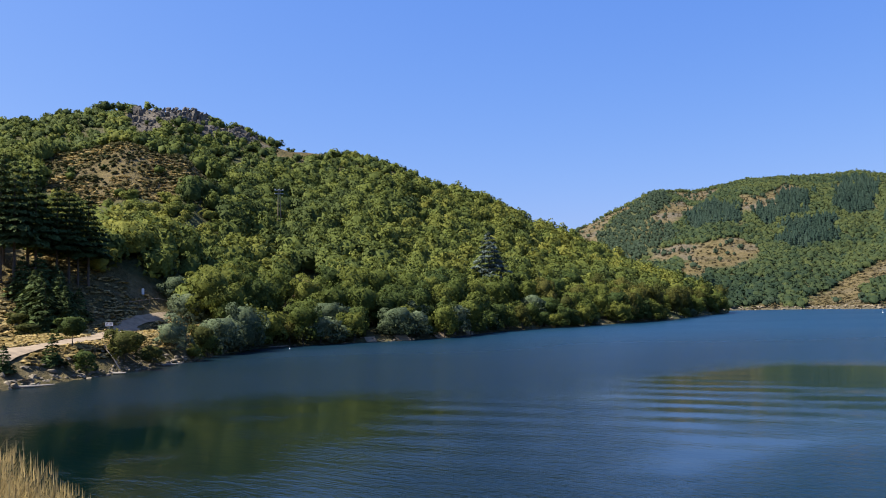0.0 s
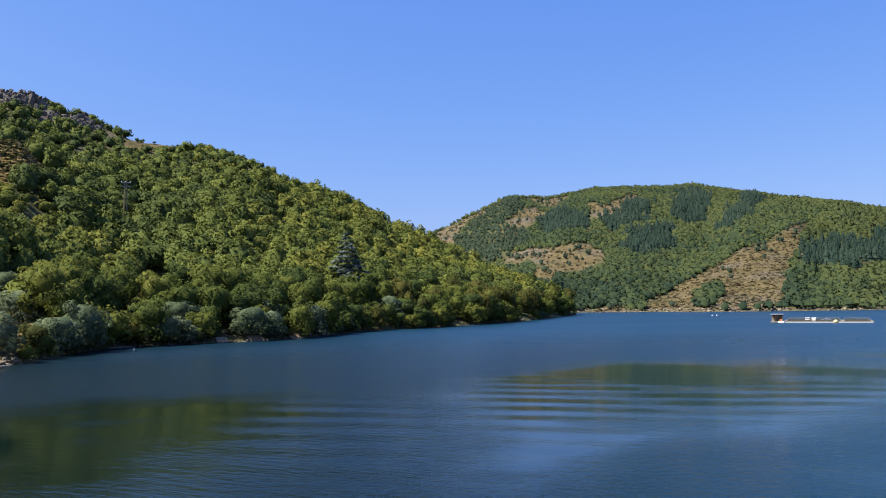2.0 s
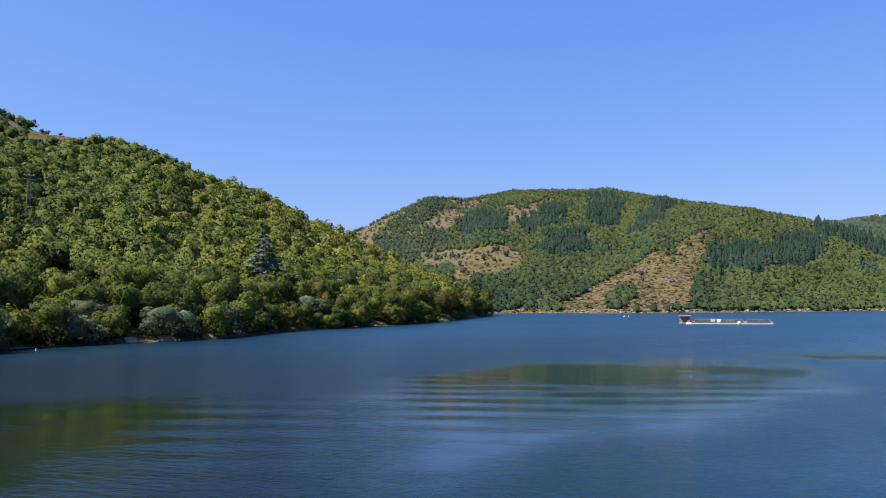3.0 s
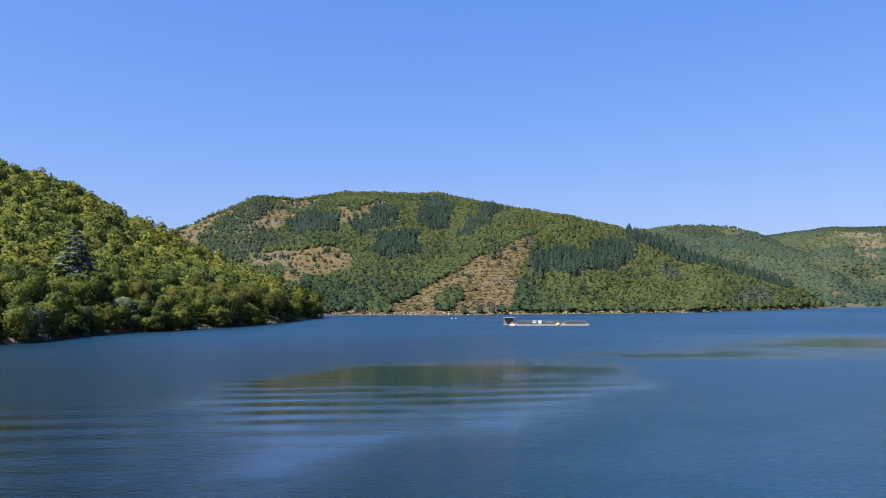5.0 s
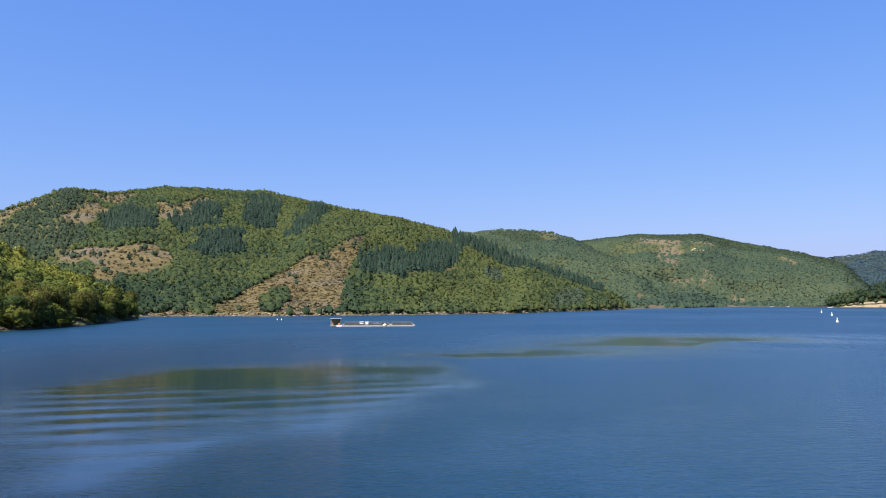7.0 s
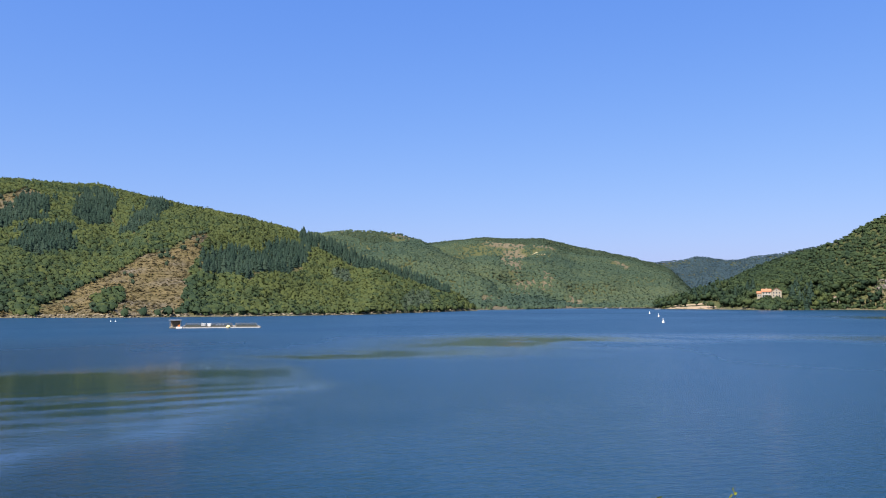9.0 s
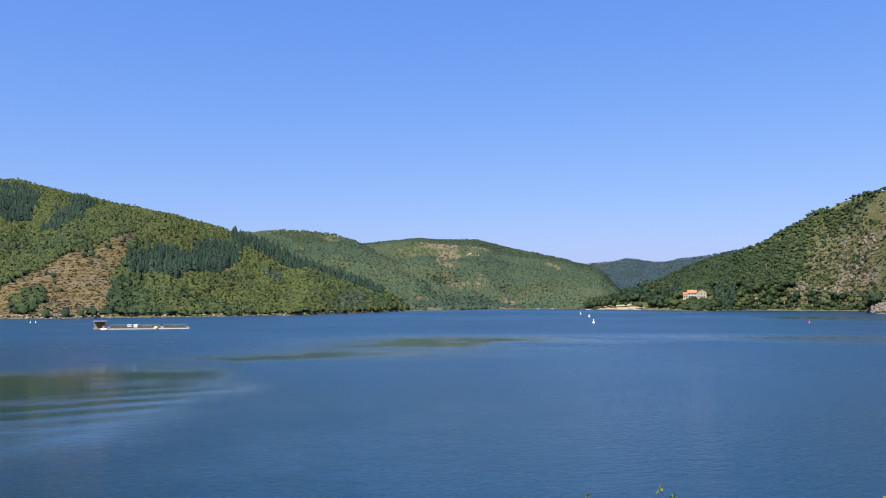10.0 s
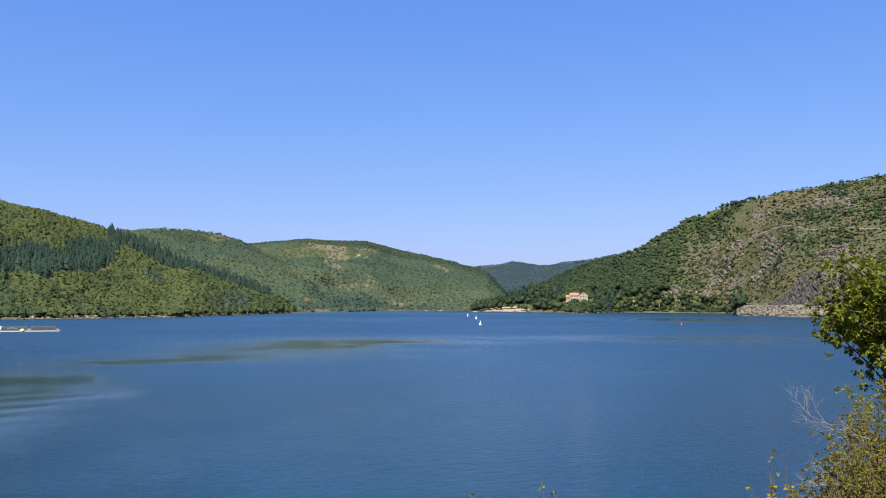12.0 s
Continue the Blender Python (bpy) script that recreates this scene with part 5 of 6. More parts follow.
def rail_fence(points, label):
    """Wooden posts with one rail between."""
    ob = thing("rail_fence", label, "fence", *points[0], 0)
    o = Vector((*points[0], 0))
    for (x0, y0), (x1, y1) in zip(points, points[1:]):
        n = max(1, int(math.hypot(x1 - x0, y1 - y0) / 3))
        for k in range(n):
            a, b = k / n, (k + 1) / n
            p = Vector((x0 + (x1 - x0) * a, y0 + (y1 - y0) * a, 0))
            q = Vector((x0 + (x1 - x0) * b, y0 + (y1 - y0) * b, 0))
            p.z, q.z = ground_at(p.x, p.y), ground_at(q.x, q.y)
            part("post", *tube([p - o - Vector((0, 0, 0.2)), p - o + Vector((0, 0, 0.95))], [0.09, 0.08], 7), WOOD, ob)
            part("rail", *tube([p - o + Vector((0, 0, 0.8)), q - o + Vector((0, 0, 0.8))], [0.08, 0.08], 6), WOOD, ob)
    return ob


rail_fence([(-70.5, 179), (-67.0, 188), (-61.5, 196.5), (-54.0, 206.0)], "low wooden rail fence along a gravel track")
rail_fence([(-42, 208), (-30, 217), (-16, 217)], "low wooden rail fence behind shore trees")


def twigs(rnd, start, way, length, thick, depth, out):
    """Bare forking branches, added to out as tubes."""
    p, w, pts = Vector(start), Vector(way).normalized(), [Vector(start)]
    for k in range(4):
        w = (w + Vector((rnd.uniform(-1, 1), rnd.uniform(-1, 1), rnd.uniform(-0.7, 0.8))) * 0.22).normalized()
        p = p + w * length / 4
        pts.append(p.copy())
    out.append(tube(pts, [thick * (1 - 0.19 * k) for k in range(5)], 5))
    if depth:
        for k in range(1, 5):
            for _ in range(2 if depth > 1 else 1):
                side = (w + Vector((rnd.uniform(-1, 1), rnd.uniform(-1, 1), rnd.uniform(-0.6, 0.9))) * 0.9).normalized()
                twigs(rnd, pts[k], side, length * rnd.uniform(0.35, 0.55), thick * 0.5, depth - 1, out)
    return out


z = ground_at(-50.9, 125.7)
ob = thing("dead_snag", "bleached dead branch sticking up from the bank", "dead tree", -50.9, 125.7, z - 0.1)
part("branch", *joined(*twigs(random.Random(3), (0, 0, 0), (-0.45, 0, 1), 4.2, 0.13, 1, [])), DEADWOOD, ob)
for i, (x, y, l, g) in enumerate([(-54.3, 104.6, 6.5, 15), (-50.0, 122.5, 3.5, -20), (-40.5, 188.0, 7.0, 10), (-47.8, 138.0, 4.0, 25)]):
    ob = thing("driftwood_log", "bleached driftwood log stranded at the waterline", "driftwood", x, y, max(ground_at(x, y), 0.0) + 0.12, g, "driftwood logs")
    part("trunk", *tube([(-l / 2, 0, 0), (-l / 6, 0.15, 0.05), (l / 4, 0, 0.1), (l / 2, -0.1, 0.2)], [0.2, 0.18, 0.14, 0.07], 8), DEADWOOD, ob)
    part("stub", *tube([(l / 6, 0, 0.1), (l / 5, 0.3, 0.5)], [0.07, 0.03], 5), DEADWOOD, ob)


def power_pole(x, y, high, label, turn=0.0):
    ob = thing("power_pole", label, "pole", x, y, ground_at(x, y) - 0.4, turn)
    for dx in (-0.6, 0.6):
        part("shaft", *tube([(dx, 0, 0), (dx * 0.5, 0, high)], [0.2, 0.13], 8), WOOD, ob)
    for k in range(2):
        part("crossarm", *block(-1.6, 1.6, -0.1, 0.1, high - 0.5 - 1.3 * k, high - 0.3 - 1.3 * k, 0.02), GREY_METAL, ob)
    for dx in (-1.4, 0, 1.4):
        part("insulator", *[[(v[0] + dx, v[1], v[2] + high - 0.3) for v in spun([(0.07, 0), (0.12, 0.1), (0.12, 0.3), (0.04, 0.4)], 8)[0]], spun([(0.07, 0), (0.12, 0.1), (0.12, 0.3), (0.04, 0.4)], 8)[1]], WHITE, ob)
    return ob


power_pole(-60.0, 293.0, 16.0, "grey wooden power pole rising from a wood", 15)


def away(bearing, distance):
    return distance * math.sin(radians(bearing)), distance * math.cos(radians(bearing))


# ---- buoys ----
def buoy(bearing, distance, high, material, label, group=""):
    x, y = away(bearing, distance)
    ob = thing("buoy", label, "buoy", x, y, -0.12, 0, group)
    h = high
    part("float", *spun([(0.1 * h, 0), (0.27 * h, 0.06 * h), (0.30 * h, 0.16 * h), (0.27 * h, 0.26 * h), (0.13 * h, 0.46 * h), (0.10 * h, 0.60 * h)]), material, ob, smooth=True)
    part("mast", *spun([(0.05 * h, 0.6 * h), (0.05 * h, 0.78 * h)]), material, ob)
    part("topmark", *spun([(0.02 * h, 0.76 * h), (0.12 * h, 0.80 * h), (0.12 * h, 0.94 * h), (0.03 * h, h)]), material, ob, smooth=True)
    return ob


for bearing, distance in ((66.5, 378), (66.2, 528), (65.6, 642)):
    buoy(bearing, distance, 2.1, WHITE, "white channel buoy floating on the lake", "white channel buoys")
buoy(80.4, 418, 1.7, RED_PAINT, "red marker buoy floating on the lake")
for bearing in (28.65, 28.95):
    buoy(bearing, 404, 0.95, WHITE, "small white mooring float on the lake", "mooring floats")
buoy(-10.95, 184, 0.6, WHITE, "small white float near the wooded shore")


# ---- the floating fish farm ----
def fish_farm():
    x, y = away(35.3, 308)
    ob = thing("fish_farm", "floating fish farm of grey walkways, dark nets and a white pontoon", "fish farm", x, y, 0.0, -35.3)
    part("pontoon", *block(-11.4, 15.8, -7.0, -6.3, -0.25, 0.20, 0.06), PALE, ob, "long white float")
    for gx in (-11.2, -2.2, 6.8, 15.6):
        part("walkway", *block(gx - 0.5, gx + 0.5, -6.2, 13.0, -0.05, 0.42, 0.03), DECK, ob)
    for gy in (-5.6, 3.4, 12.4):
        for gx in (-11.2, -2.2, 6.8):
            part("walkway", *block(gx + 0.53, gx + 8.45, gy - 0.5, gy + 0.5, -0.05, 0.40, 0.03), DECK, ob)
    for gx in (-11.2, -2.2, 6.8):
        for gy in (-5.6, 3.4):
            x0, x1, y0, y1 = gx + 0.7, gx + 8.3, gy + 0.7, gy + 8.3
            net = part("net_pen", *joined(*(block(a, b, c, d, 0.42, 0.66) for a, b, c, d in
                                             ((x0, x1, y0, y0 + 0.05), (x0, x1, y1 - 0.05, y1), (x0, x0 + 0.05, y0 + 0.06, y1 - 0.06), (x1 - 0.05, x1, y0 + 0.06, y1 - 0.06)))), DARK_NET, ob, "dark netting")
            for px, py in ((x0, y0), (x1, y0), (x0, y1), (x1, y1), ((x0 + x1) / 2, y0), ((x0 + x1) / 2, y1)):
                part("post", *tube([(px, py, 0.38), (px, py, 1.35)], [0.05, 0.05], 6), DARK_STEEL, net)
            for a, b in (((x0, y0), (x1, y0)), ((x0, y1), (x1, y1)), ((x0, y0), (x0, y1)), ((x1, y0), (x1, y1))):
                part("handrail", *tube([(*a, 1.3), (*b, 1.3)], [0.035, 0.035], 6), DARK_STEEL, net)
            part("bird_net", *tube([(x0, y0, 1.3), ((x0 + x1) / 2, (y0 + y1) / 2, 1.0), (x1, y1, 1.3)], [0.03, 0.03, 0.03], 5), DARK_NET, net)
    part("raft", *block(-15.8, -11.8, -5.5, 1.0, -0.2, 0.45, 0.05), DECK, ob)
    for px in (-15.6, -12.0):
        for py in (-5.3, 0.8):
            part("shelter_post", *tube([(px, py, 0.4), (px, py, 2.75)], [0.08, 0.08], 6), GREY_METAL, ob)
    part("shelter_roof", *block(-16.0, -11.6, -5.7, 1.2, 2.75, 2.92, 0.03), GREY_METAL, ob, "flat pale shelter roof")
    part("shelter_wall", *block(-15.55, -12.05, 0.75, 0.85, 0.45, 2.7), WOOD, ob)
    return ob


fish_farm()
FARM = away(35.3, 308)
fm = pose(*FARM, 0, 0, 0, -35.3)


def on_farm(name, label, category, x, y, z, group=""):
    p = fm @ Vector((x, y, z))
    return thing(name, label, category, p.x, p.y, p.z, -35.3, group)


for dx in (-4.2, -2.1):
    ob = on_farm("storage_bin", "square white feed bin on a floating walkway", "bin", dx, 3.4, 0.42, "white feed bins")
    part("body", *block(-0.75, 0.75, -0.6, 0.6, 0, 0.95, 0.1), WHITE, ob)
    part("lid", *block(-0.8, 0.8, -0.65, 0.65, 0.96, 1.08, 0.04), WHITE, ob)
ob = on_farm("work_boat", "small orange and white work boat at a floating raft", "boat", -12.3, -7.4, 0.0)
part("hull", *joined(block(-1.0, 1.0, -0.6, 0.6, -0.2, 0.55, 0.15)), WHITE, ob)
part("engine_cover", *block(-0.5, 0.3, -0.4, 0.4, 0.56, 1.25, 0.1), ORANGE, ob, "orange cover")
ob = on_farm("float_ball", "round pale yellow float beside a white pontoon", "float", 4.6, -7.9, 0.0)
part("ball", *spun([(0.1, -0.3), (0.55, -0.1), (0.75, 0.3), (0.7, 0.65), (0.4, 0.95), (0.1, 1.05)], 14), YELLOW, ob, smooth=True)
ob = on_farm("supply_stack", "grey bags and crates stacked on a walkway", "crates", 0.6, 3.4, 0.40)
for k in range(3):
    part("crate", *block(-0.4 + 1.1 * k, 0.5 + 1.1 * k, -0.4, 0.4, 0, 0.5 + 0.25 * (k % 2), 0.05), GREY_METAL, ob)


# ---- the far shore: houses, boats, road ----
def gable_roof(x0, x1, y0, y1, eave, ridge, along, over=0.6, thick=0.25):
    """Two tiled slopes with thickness; along: 'x' or 'y' is the ridge's direction."""
    pieces = []
    for side in (-1, 1):
        if along == "x":
            c, e = (y0 + y1) / 2, (y1 - y0) / 2 + over
            drop = (ridge - eave) / ((y1 - y0) / 2) * over
            a = [(x, c + side * e * k, ridge + (eave - drop - ridge) * k) for k in (0, 1) for x in (x0 - over, x1 + over)]
        else:
            c, e = (x0 + x1) / 2, (x1 - x0) / 2 + over
            drop = (ridge - eave) / ((x1 - x0) / 2) * over
            a = [(c + side * e * k, y, ridge + (eave - drop - ridge) * k) for k in (0, 1) for y in (y0 - over, y1 + over)]
        vs = a + [(x, y, z + thick) for x, y, z in a]
        pieces.append((vs, [(0, 1, 3, 2), (4, 6, 7, 5), (0, 4, 5, 1), (2, 3, 7, 6), (0, 2, 6, 4), (1, 5, 7, 3)]))
    return pieces


def gable_walls(x0, x1, y0, y1, eave, ridge, along):
    v, q = block(x0, x1, y0, y1, -2.0, eave)
    if along == "x":
        c = (y0 + y1) / 2
        tri = [(x, yy, zz) for x in (x0, x1) for yy, zz in ((y0, eave), (y1, eave), (c, ridge))]
    else:
        c = (x0 + x1) / 2
        tri = [(xx, y, zz) for y in (y0, y1) for xx, zz in ((x0, eave), (x1, eave), (c, ridge))]
    return joined((v, q), (tri, [(0, 1, 2), (5, 4, 3), (0, 2, 5, 3), (1, 4, 5, 2)]))


def window(ob, x, z, w, h, y):
    win = part("window", *block(x - w / 2 - 0.15, x + w / 2 + 0.15, y - 0.10, y + 0.05, z - 0.15, z + h + 0.15), PALE, ob)
    part("pane", *block(x - w / 2, x + w / 2, y - 0.14, y - 0.105, z, z + h), GLASS_DARK, win)
    part("sill", *block(x - w / 2 - 0.25, x + w / 2 + 0.25, y - 0.35, y - 0.145, z - 0.28, z - 0.16), PALE, win)


def lake_house():
    x, y = away(73.35, 988)
    ob = thing("lake_house", "large cream lakeside house with orange tiled roofs", "house", x, y, ground_at(x, y) - 0.3, -73.35)
    part("main_wall", *gable_walls(2.0, 12.5, -5, 8, 7.0, 10.6, "y"), RENDER_WALL, ob)
    for vs, q in gable_roof(2.0, 12.5, -5, 8, 7.0, 10.6, "y"):
        part("roof", vs, q, TILE, ob)
    part("wing_wall", *gable_walls(-8.5, 1.95, -2, 7, 6.6, 9.4, "x"), RENDER_WALL, ob)
    for vs, q in gable_roof(-8.5, 1.3, -2, 7, 6.6, 9.4, "x"):
        part("roof", vs, q, TILE, ob)
    part("low_wing_wall", *gable_walls(-13.5, -8.6, -3, 5, 4.6, 6.6, "x"), RENDER_WALL, ob)
    for vs, q in gable_roof(-13.5, -9.2, -3, 5, 4.6, 6.6, "x", 0.5):
        part("roof", vs, q, TILE, ob)
    part("balcony", *block(-8.0, 1.5, -4.4, -2.05, 2.7, 3.0, 0.03), RENDER_WALL, ob)
    for k in range(5):
        part("column", *tube([(-7.7 + 2.25 * k, -4.2, -2), (-7.7 + 2.25 * k, -4.2, 2.7)], [0.2, 0.2], 8), PALE, ob)
    part("balcony_rail", *block(-8.0, 1.5, -4.4, -4.3, 3.05, 3.95), PALE, ob)
    for wx in (4.2, 7.25, 10.3):
        for wz in (0.8, 4.2):
            window(ob, wx, wz, 1.2, 1.6, -5.0)
    window(ob, 7.25, 7.4, 0.9, 1.1, -5.0)
    for wx in (-6.5, -3.4, -0.4):
        for wz in (0.2, 3.9):
            window(ob, wx, wz, 1.2, 1.7, -2.0)
    for wx in (-12.2, -10.2):
        window(ob, wx, 1.4, 1.1, 1.5, -3.0)
    part("chimney", *block(-4.2, -3.2, 3.2, 4.2, 8.0, 10.8, 0.05), RENDER_WALL, ob)
    return ob


lake_house()
ribbon("lawn", [away(a, float(np.interp(a, TABLES["craggy"][0], TABLES["craggy"][1])) + 14) for a in (72.9, 73.3, 73.8)], 16.0, 0.3, LAWN, "mown green lawn below a lake house", "lawn")
x, y = away(77.23, 1040)
ob = thing("boathouse", "small pinkish cabin with a red tiled roof among trees", "cabin", x, y, ground_at(x, y), -77.23)
part("wall", *gable_walls(-3, 3, -2.5, 2.5, 5.0, 6.8, "y"), RENDER_WALL, ob)
for vs, q in gable_roof(-3, 3, -2.5, 2.5, 5.0, 6.8, "y", 0.4):
    part("roof", vs, q, TILE, ob)
window(ob, 0, 2.4, 1.4, 1.6, -2.5)


def motor_boat(bearing, distance, material, label, z=0.0, long=5.5):
    x, y = away(bearing, distance)
    ob = thing("motor_boat", label, "boat", x, y, z, -bearing + 8)
    l = long / 2
    v = [(-l, -0.9, 0.75), (-l, 0.9, 0.75), (l * 0.5, 1.0, 0.85), (l, 0, 1.05), (l * 0.5, -1.0, 0.85),
         (-l, -0.6, -0.2), (-l, 0.6, -0.2), (l * 0.4, 0.6, -0.2), (l * 0.8, 0, -0.1), (l * 0.4, -0.6, -0.2)]
    part("hull", v, [(0, 4, 3, 2, 1), (5, 6, 7, 8, 9), (0, 1, 6, 5), (1, 2, 7, 6), (2, 3, 8, 7), (3, 4, 9, 8), (4, 0, 5, 9)], material, ob)
    part("windscreen", *block(-0.1, 0.1, -0.7, 0.7, 0.86, 1.45, 0.04), GLASS_DARK, ob)
    part("engine", *block(-l - 0.4, -l - 0.02, -0.25, 0.25, 0.2, 1.1, 0.06), GREY_METAL, ob)
    return ob


motor_boat(62.66, 1080, WHITE, "small white motor boat far off on the lake")
motor_boat(63.67, 1090, WHITE, "small white motor boat far off on the lake")
motor_boat(66.17, 985, WHITE, "white motor boat moored off a sandy beach", long=7)
motor_boat(75.76, 985, RED_PAINT, "small red boat moored under lakeside trees")
# bare soil where the wooded bank has slipped, and a pale stump
fine, shore, crest, top = TABLES["near"]
for a0, a1 in ((-5.9, -4.3), (-3.7, -2.2), (-0.9, 0.2)):
    ribbon("bare_bank", [away(a, float(np.interp(a, fine, shore)) + 0.6) for a in np.linspace(a0, a1, 4)], 2.6, 0.25, EARTH, "bare tan soil at the foot of a wooded bank", "bank")
x, y = away(0.6, float(np.interp(0.6, fine, shore)) + 1.2)
ob = thing("bleached_stump", "pale dead tree stump leaning at the water's edge", "stump", x, y, ground_at(x, y) - 0.1, 30)
part("trunk", *tube([(0, 0, 0), (0.6, 0.1, 1.0), (1.5, 0.2, 2.2), (2.1, 0.2, 2.9)], [0.55, 0.42, 0.30, 0.16], 9), DEADWOOD, ob)
part("root", *tube([(0, 0, 0.25), (-0.9, 0.3, 0.35), (-1.6, 0.4, 0.1)], [0.26, 0.18, 0.07], 7), DEADWOOD, ob)
# a sandy beach by the house
fine, shore, crest, top = TABLES["craggy"]
ribbon("beach", [away(a, float(np.interp(a, fine, shore)) + 9) for a in (66.9, 67.6, 68.4, 69.2, 70.0)], 16.0, 0.25, EARTH, "pale sandy beach at the water's edge", "beach")
ribbon("lawn_terrace", [away(a, float(np.interp(a, fine, shore)) + 30) for a in (67.2, 68.2, 69.4)], 9.0, 0.3, EARTH, "pale earth terrace above a beach", "terrace")
ribbon("road", [away(a, float(road_shore(a)) + 17) for a in np.arange(84.4, 98.1, 0.8)], 6.5, 0.12, ASPHALT, "grey lakeside road below a cliff", "road")
ribbon("hay_field", [(1713, 1087), (1620, 1008), (1614, 986)], 19.7, 1.0, STRAW, "pale mown hay field high on a valley side", "field")
ribbon("hillside_track", [(1060.0, 89.7), (1027.3, 58.6), (987.6, 21.1), (955.0, -12.6), (933.2, -43.4)], 1.8, 0.4, GRAVEL, "pale track cut across a dry hillside", "track")
rail = thing("guard_rail", "grey steel guard rail along a lakeside road", "guard rail", 0, 0, 0)
spots = [(*away(a, float(road_shore(a)) + 12.5),) for a in np.arange(84.4, 97, 0.3)]
spots = [Vector((x, y, ground_at(x, y))) for x, y in spots]
for p, q in zip(spots, spots[1:]):
    part("post", *tube([p - Vector((0, 0, 0.3)), p + Vector((0, 0, 1.1))], [0.12, 0.12], 5), GREY_METAL, rail)
    part("beam", *tube([p + Vector((0, 0, 0.9)), q + Vector((0, 0, 0.9))], [0.18, 0.18], 5), GREY_METAL, rail)
x, y = away(85.79, float(road_shore(85.79)) + 14)
ob = thing("utility_pole", "slim grey utility pole beside a lakeside road", "pole", x, y, ground_at(x, y) - 0.5)
part("shaft", *tube([(0, 0, 0), (0, 0, 11.5)], [0.2, 0.13], 8), GREY_METAL, ob)
part("crossarm", *block(-0.9, 0.9, -0.08, 0.08, 10.6, 10.8), GREY_METAL, ob)
x, y = away(82.92, 1018)
ob = thing("parked_van", "white van parked on a ledge below rocks", "van", x, y, ground_at(x, y) + 0.05, -82.92)
v, q = block(-2.6, 2.6, -1.0, 1.0, 0.35, 2.4, 0.25)
part("body", v, q, WHITE, ob)
part("windscreen", *block(2.0, 2.63, -0.8, 0.8, 1.4, 2.1), GLASS_DARK, ob)
for wx in (-1.6, 1.6):
    for wy in (-0.95, 0.95):
        w = part("wheel", *spun([(0.12, -0.1), (0.36, -0.1), (0.36, 0.1), (0.12, 0.1)], 12), DARK_NET, ob)
        w.matrix_basis = pose(wx, wy, 0.36, 90, 0, 0)


# ---- at one's feet: grass, shrubs and a tree on the bank ----
def blades(name, x, y, z, high, wide, lean, tint, label):
    """Dry grass: each blade a bent strip with a seed head."""
    n = len(x)
    g = rng.uniform(0, 6.28, n)
    side = np.stack([np.cos(g), np.sin(g), 0 * g], 1) * wide[:, None]
    base = np.stack([x, y, z - 0.03], 1)
    up = np.stack([lean[0] * high * 0.35 + rng.normal(size=n) * 0.06 * high, lean[1] * high * 0.35 + rng.normal(size=n) * 0.06 * high, high], 1)
    mid = base + up * (0.4, 0.4, 0.6)
    tip = base + up
    head = base + up * (1.0, 1.0, 0.86)
    v = np.stack([base - side, base + side, mid + side * 0.8, mid - side * 0.8, head - side * 1.7, head + side * 1.7, tip], 1).reshape(-1, 3)
    k = np.arange(n)[:, None] * 7
    f = np.concatenate([k + (0, 1, 2), k + (0, 2, 3), k + (3, 2, 6), k + (4, 5, 6)], 1).reshape(-1, 3)
    ob = new(name, mesh_of(name, v, f, GRASS_DRY, False, None, tint=np.repeat(tint, 7)))
    return tagged(ob, label, "grass", kind="stuff")


n = 30000
a, r = rng.uniform(-48, -17, n), 3.2 + 6.0 * rng.uniform(size=n) ** 0.8
x, y = r * np.sin(np.radians(a)), r * np.cos(np.radians(a))
k = (a < -22) | (rng.uniform(size=n) < 0.3)
x, y = x[k], y[k]
tuft = 0.5 + 0.5 * rough(x, y, 0.8, 2, 81)
blades("dry_grass", x, y, land(x, y), rng.uniform(0.30, 0.62, len(x)) * (0.6 + 0.6 * tuft), rng.uniform(0.0016, 0.0036, len(x)), (0.9, 0.2), np.clip(tuft * 0.6 + rng.uniform(0, 0.4, len(x)), 0, 1), "tall straw-coloured dry grass on the bank")
n = 7000
a, r = rng.uniform(-48, 312, n), 0.3 + 8.5 * rng.uniform(size=n) ** 0.65
x, y = r * np.sin(np.radians(a)), r * np.cos(np.radians(a))
blades("short_grass", x, y, land(x, y), rng.uniform(0.08, 0.26, n), rng.uniform(0.004, 0.009, n), (0.5, 0.2), rng.uniform(0.2, 0.9, n), "short dry grass on a lakeside bank")


def leaf_spray(name, ends, ways, per, length, width, material, parent, rnd, label="", flat=0.5):
    """Pointed leaves round twig ends, folded a little along the rib."""
    vs, fs = [], []
    for p, w in zip(ends, ways):
        for _ in range(per):
            d = (w + Vector((rnd.gauss(0, 1), rnd.gauss(0, 1), rnd.gauss(0, 0.7) - 0.15)) * flat).normalized()
            n = (Vector((rnd.gauss(0, 0.5), rnd.gauss(0, 0.5), 1))).normalized()
            s = d.cross(n).normalized()
            n = s.cross(d)
            l, b = length * rnd.uniform(0.6, 1.25), width * rnd.uniform(0.7, 1.2)
            o = p + d * l * rnd.uniform(-0.1, 0.5)
            k = len(vs)
            vs += [o, o + d * l * 0.45 + s * b + n * b * 0.35, o + d * l - n * l * 0.12, o + d * l * 0.45 - s * b + n * b * 0.35]
            fs += [(k, k + 1, k + 2), (k, k + 2, k + 3)]
    return part(name, vs, fs, material, parent, label)


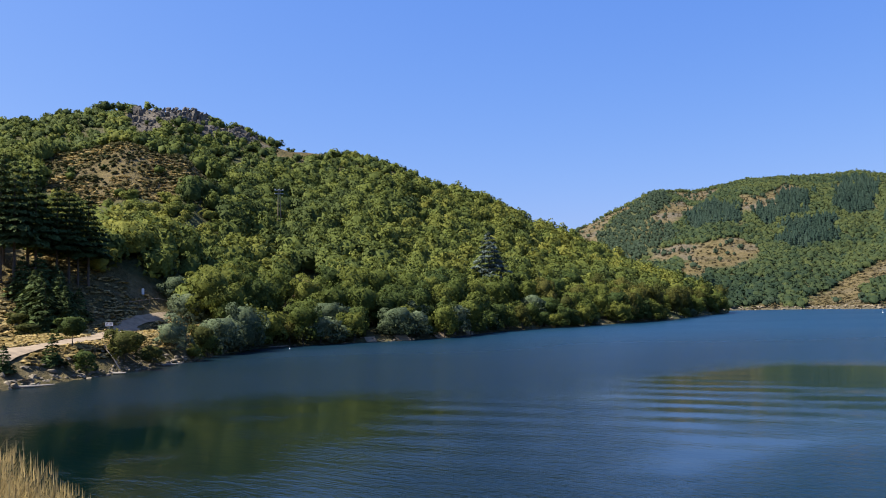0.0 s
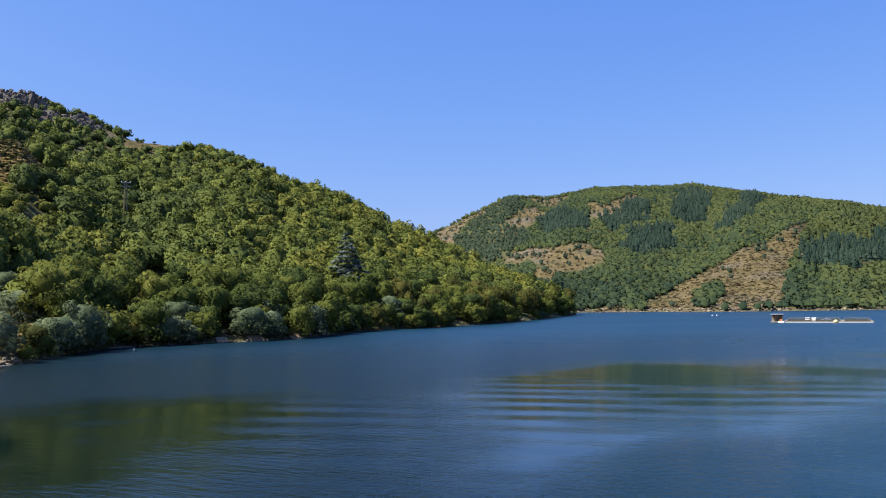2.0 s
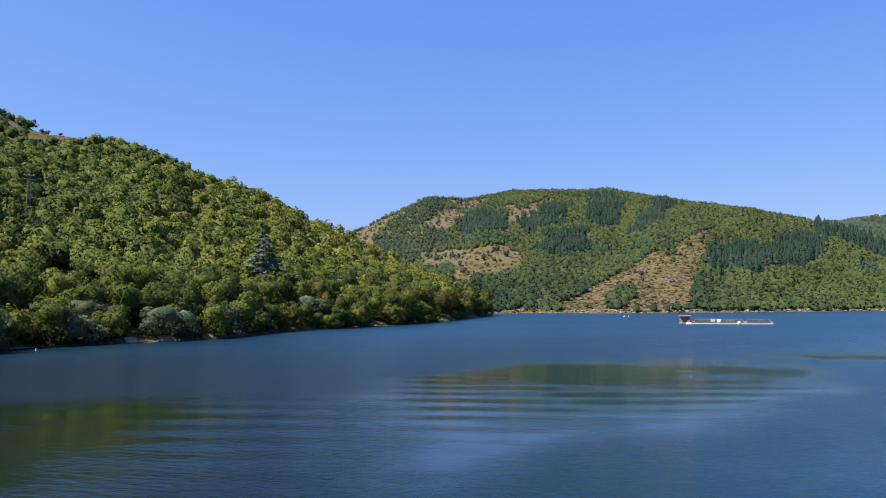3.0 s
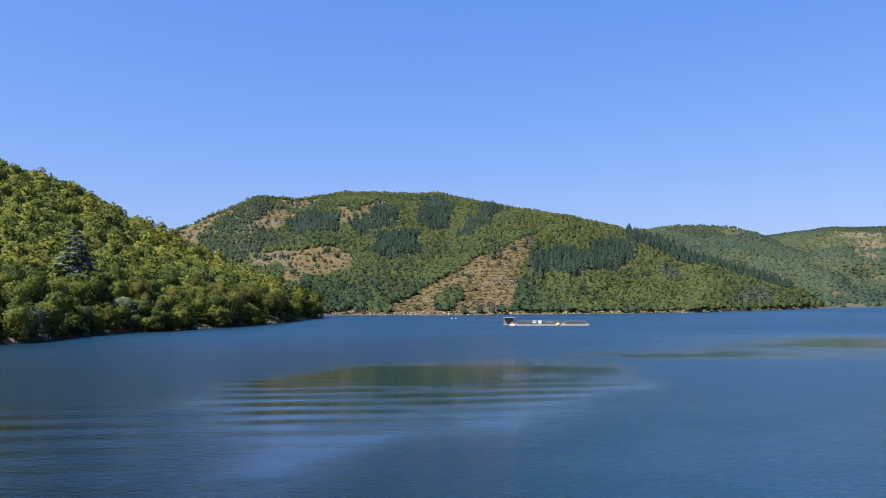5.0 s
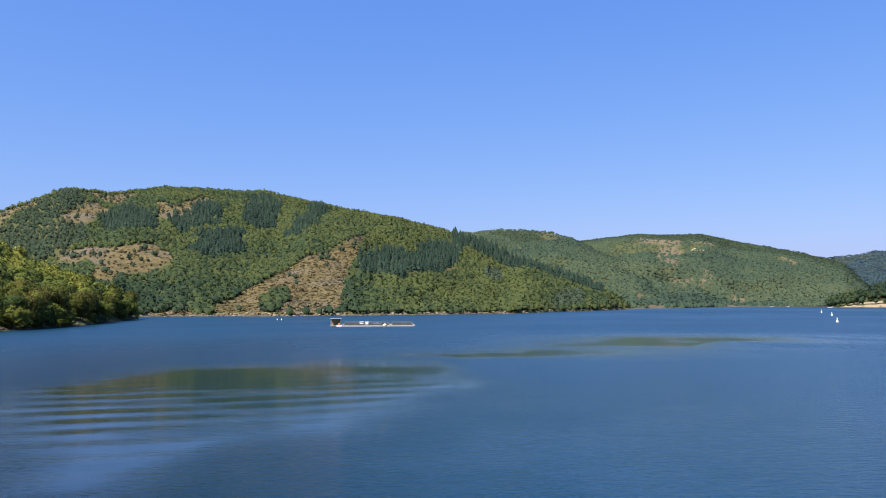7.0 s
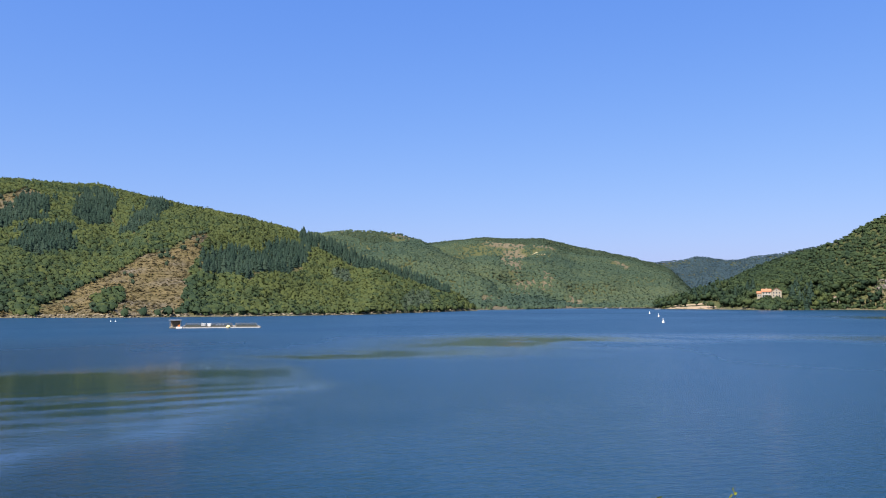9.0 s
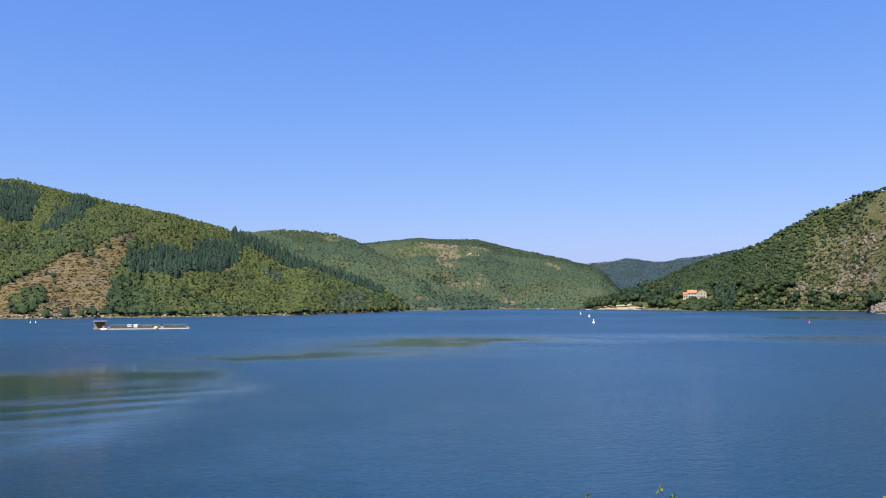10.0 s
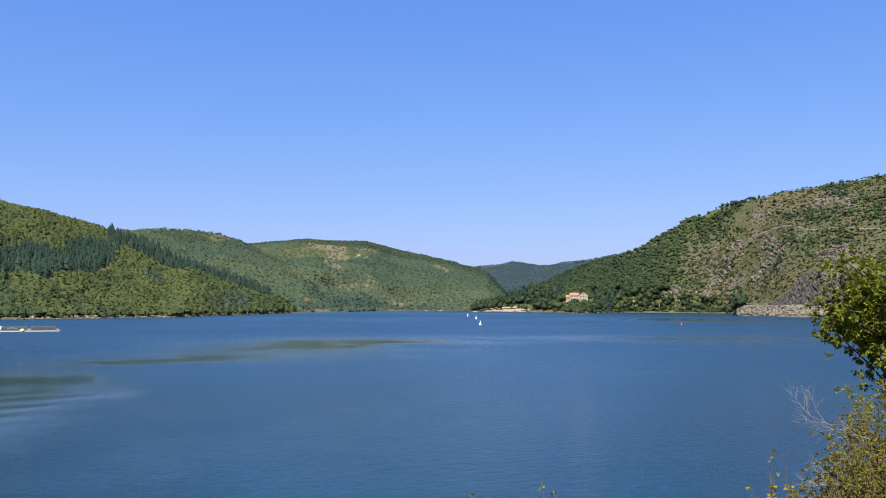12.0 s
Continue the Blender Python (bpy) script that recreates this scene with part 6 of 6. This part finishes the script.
def near_tree():
    rnd = random.Random(21)
    x, y = away(94.2, 8.6)
    z = ground_at(x, y)
    ob = thing("chestnut_tree", "glossy yellow-green leafy tree leaning over the bank", "tree", x, y, z - 0.1)
    mid = Vector((0.0, 0.0, 10.04 - z))
    wood_, ends, ways = [tube([(0.5, -0.3, 0), (0.25, -0.1, mid.z * 0.4), (0.1, 0, mid.z * 0.8), mid], [0.10, 0.08, 0.05, 0.03], 8)], [], []
    for k in range(720):
        d = Vector((rnd.gauss(0, 1), rnd.gauss(0, 1), rnd.gauss(0, 0.8))).normalized()
        reach_ = 0.78 * rnd.uniform(0.45, 1.02) * (1 + 0.10 * math.sin(5 * d.x + 3) + 0.08 * math.sin(7 * d.z + 4 * d.y))
        tip = mid + Vector((d.x * reach_, d.y * reach_, d.z * reach_ * 0.72))
        if k % 3 == 0:  # a lower bough
            tip = mid + Vector((d.x * reach_ * 0.6, d.y * reach_ * 0.55 - 0.2, d.z * reach_ * 0.62 - 0.58))
        if k % 4 == 0:
            root = mid.lerp(Vector((0.15, 0, mid.z * 0.8)), rnd.uniform(0, 1))
            wood_.append(tube([root, root.lerp(tip, 0.55) + Vector((0, 0, 0.04)), tip], [0.014, 0.009, 0.003], 5))
        for _ in range(4):
            ends.append(tip + Vector((rnd.gauss(0, 1), rnd.gauss(0, 1), rnd.gauss(0, 1))) * 0.07)
            ways.append((d * 0.8 + Vector((0, 0, 0.1))))
    part("trunk", *joined(*wood_), BARK, ob)
    leaf_spray("leaves", ends, ways, 15, 0.047, 0.0125, LEAF_NEAR, ob, rnd, "glossy pointed leaves", 0.75)
    return ob


near_tree()


def shrub(name, label, bearing, distance, top, wide, twig_count, per, length, width, material, seed, stem=0.012, upright=0.9):
    rnd = random.Random(seed)
    x, y = away(bearing, distance)
    z = ground_at(x, y)
    ob = thing(name, label, "shrub", x, y, z - 0.05)
    high = top - z
    stems, ends, ways = [], [], []
    for k in range(twig_count):
        g, q = rnd.uniform(0, 6.28), rnd.uniform(0, 1) ** 0.5
        tip = Vector((math.cos(g) * wide * q, math.sin(g) * wide * q, high * (1 - 0.16 * q * q) * rnd.uniform(upright * 0.8, 1.04)))
        foot = Vector((tip.x * 0.12, tip.y * 0.12, 0))
        mid = foot.lerp(tip, 0.55) + Vector((tip.x * 0.1, tip.y * 0.1, 0))
        stems.append(tube([foot, mid, tip], [stem, stem * 0.6, stem * 0.25], 4))
        for j in range(per[0]):
            f = rnd.uniform(0.45, 1.0)
            e = mid.lerp(tip, (f - 0.35) / 0.65)
            ends.append(e + Vector((rnd.gauss(0, 1), rnd.gauss(0, 1), rnd.gauss(0, 1))) * wide * 0.09)
            ways.append((tip - foot).normalized())
    part("stem", *joined(*stems), BARK, ob)
    leaf_spray("leaves", ends, ways, per[1], length, width, material, ob, rnd, flat=0.9)
    return ob


BROOM = "dense olive-brown shrub with tiny leaves on the bank"
for bearing, distance, top_, wide, count, seed in ((94.8, 5.8, 9.72, 0.52, 130, 31), (92.2, 5.2, 9.50, 0.40, 110, 32), (90.4, 4.7, 9.28, 0.30, 90, 37),
                                                   (93.2, 6.4, 9.55, 0.40, 90, 38), (88.5, 4.3, 9.14, 0.26, 70, 39)):
    shrub("broom_shrub", BROOM, bearing, distance, top_, wide, count, (36, 9), 0.021, 0.0062, LEAF_BROOM, seed, 0.005)
shrub("leafy_shrub", "dark green leafy shrub under a bank-side tree", 94.0, 7.4, 9.80, 0.60, 100, (14, 10), 0.045, 0.010, LEAF_NEAR, 33)
shrub("yellowing_shrub", "thin shrub with yellow and orange autumn leaves", 86.2, 4.5, 9.27, 0.15, 34, (8, 4), 0.026, 0.009, LEAF_YELLOW, 34, 0.004)
shrub("sapling", "slender sapling with small yellow-green leaves", 71.2, 4.2, 9.19, 0.07, 16, (6, 5), 0.030, 0.008, LEAF_NEAR, 35, 0.004)
shrub("sapling", "slender sapling with small green leaves", 66.3, 4.2, 9.19, 0.11, 20, (6, 5), 0.030, 0.008, LEAF_NEAR, 36, 0.004)


def dead_branch(bearing, distance, base_z, way, length, label, seed):
    rnd = random.Random(seed)
    x, y = away(bearing, distance)
    z = ground_at(x, y)
    ob = thing("dead_bush", label, "dead shrub", x, y, z)
    out = [tube([(0.1, -0.1, 0), (0, 0, base_z - z)], [0.006, 0.004], 6)]
    twigs(rnd, (0, 0, base_z - z), way, length, 0.0026, 3, out)
    twigs(rnd, (0, 0, (base_z - z) * 0.85), (way[0] * 0.6, way[1] * 0.9, way[2] * 0.4), length * 0.75, 0.0022, 3, out)
    part("branch", *joined(*out), DEADWOOD, ob)
    return ob


dead_branch(92.0, 6.0, 9.12, (-0.10, 0.92, 0.30), 0.42, "bare grey dead branches reaching over the water", 41)
dead_branch(91.5, 5.2, 8.98, (-0.15, 0.95, 0.05), 0.27, "bare grey dead twigs above the bank", 43)
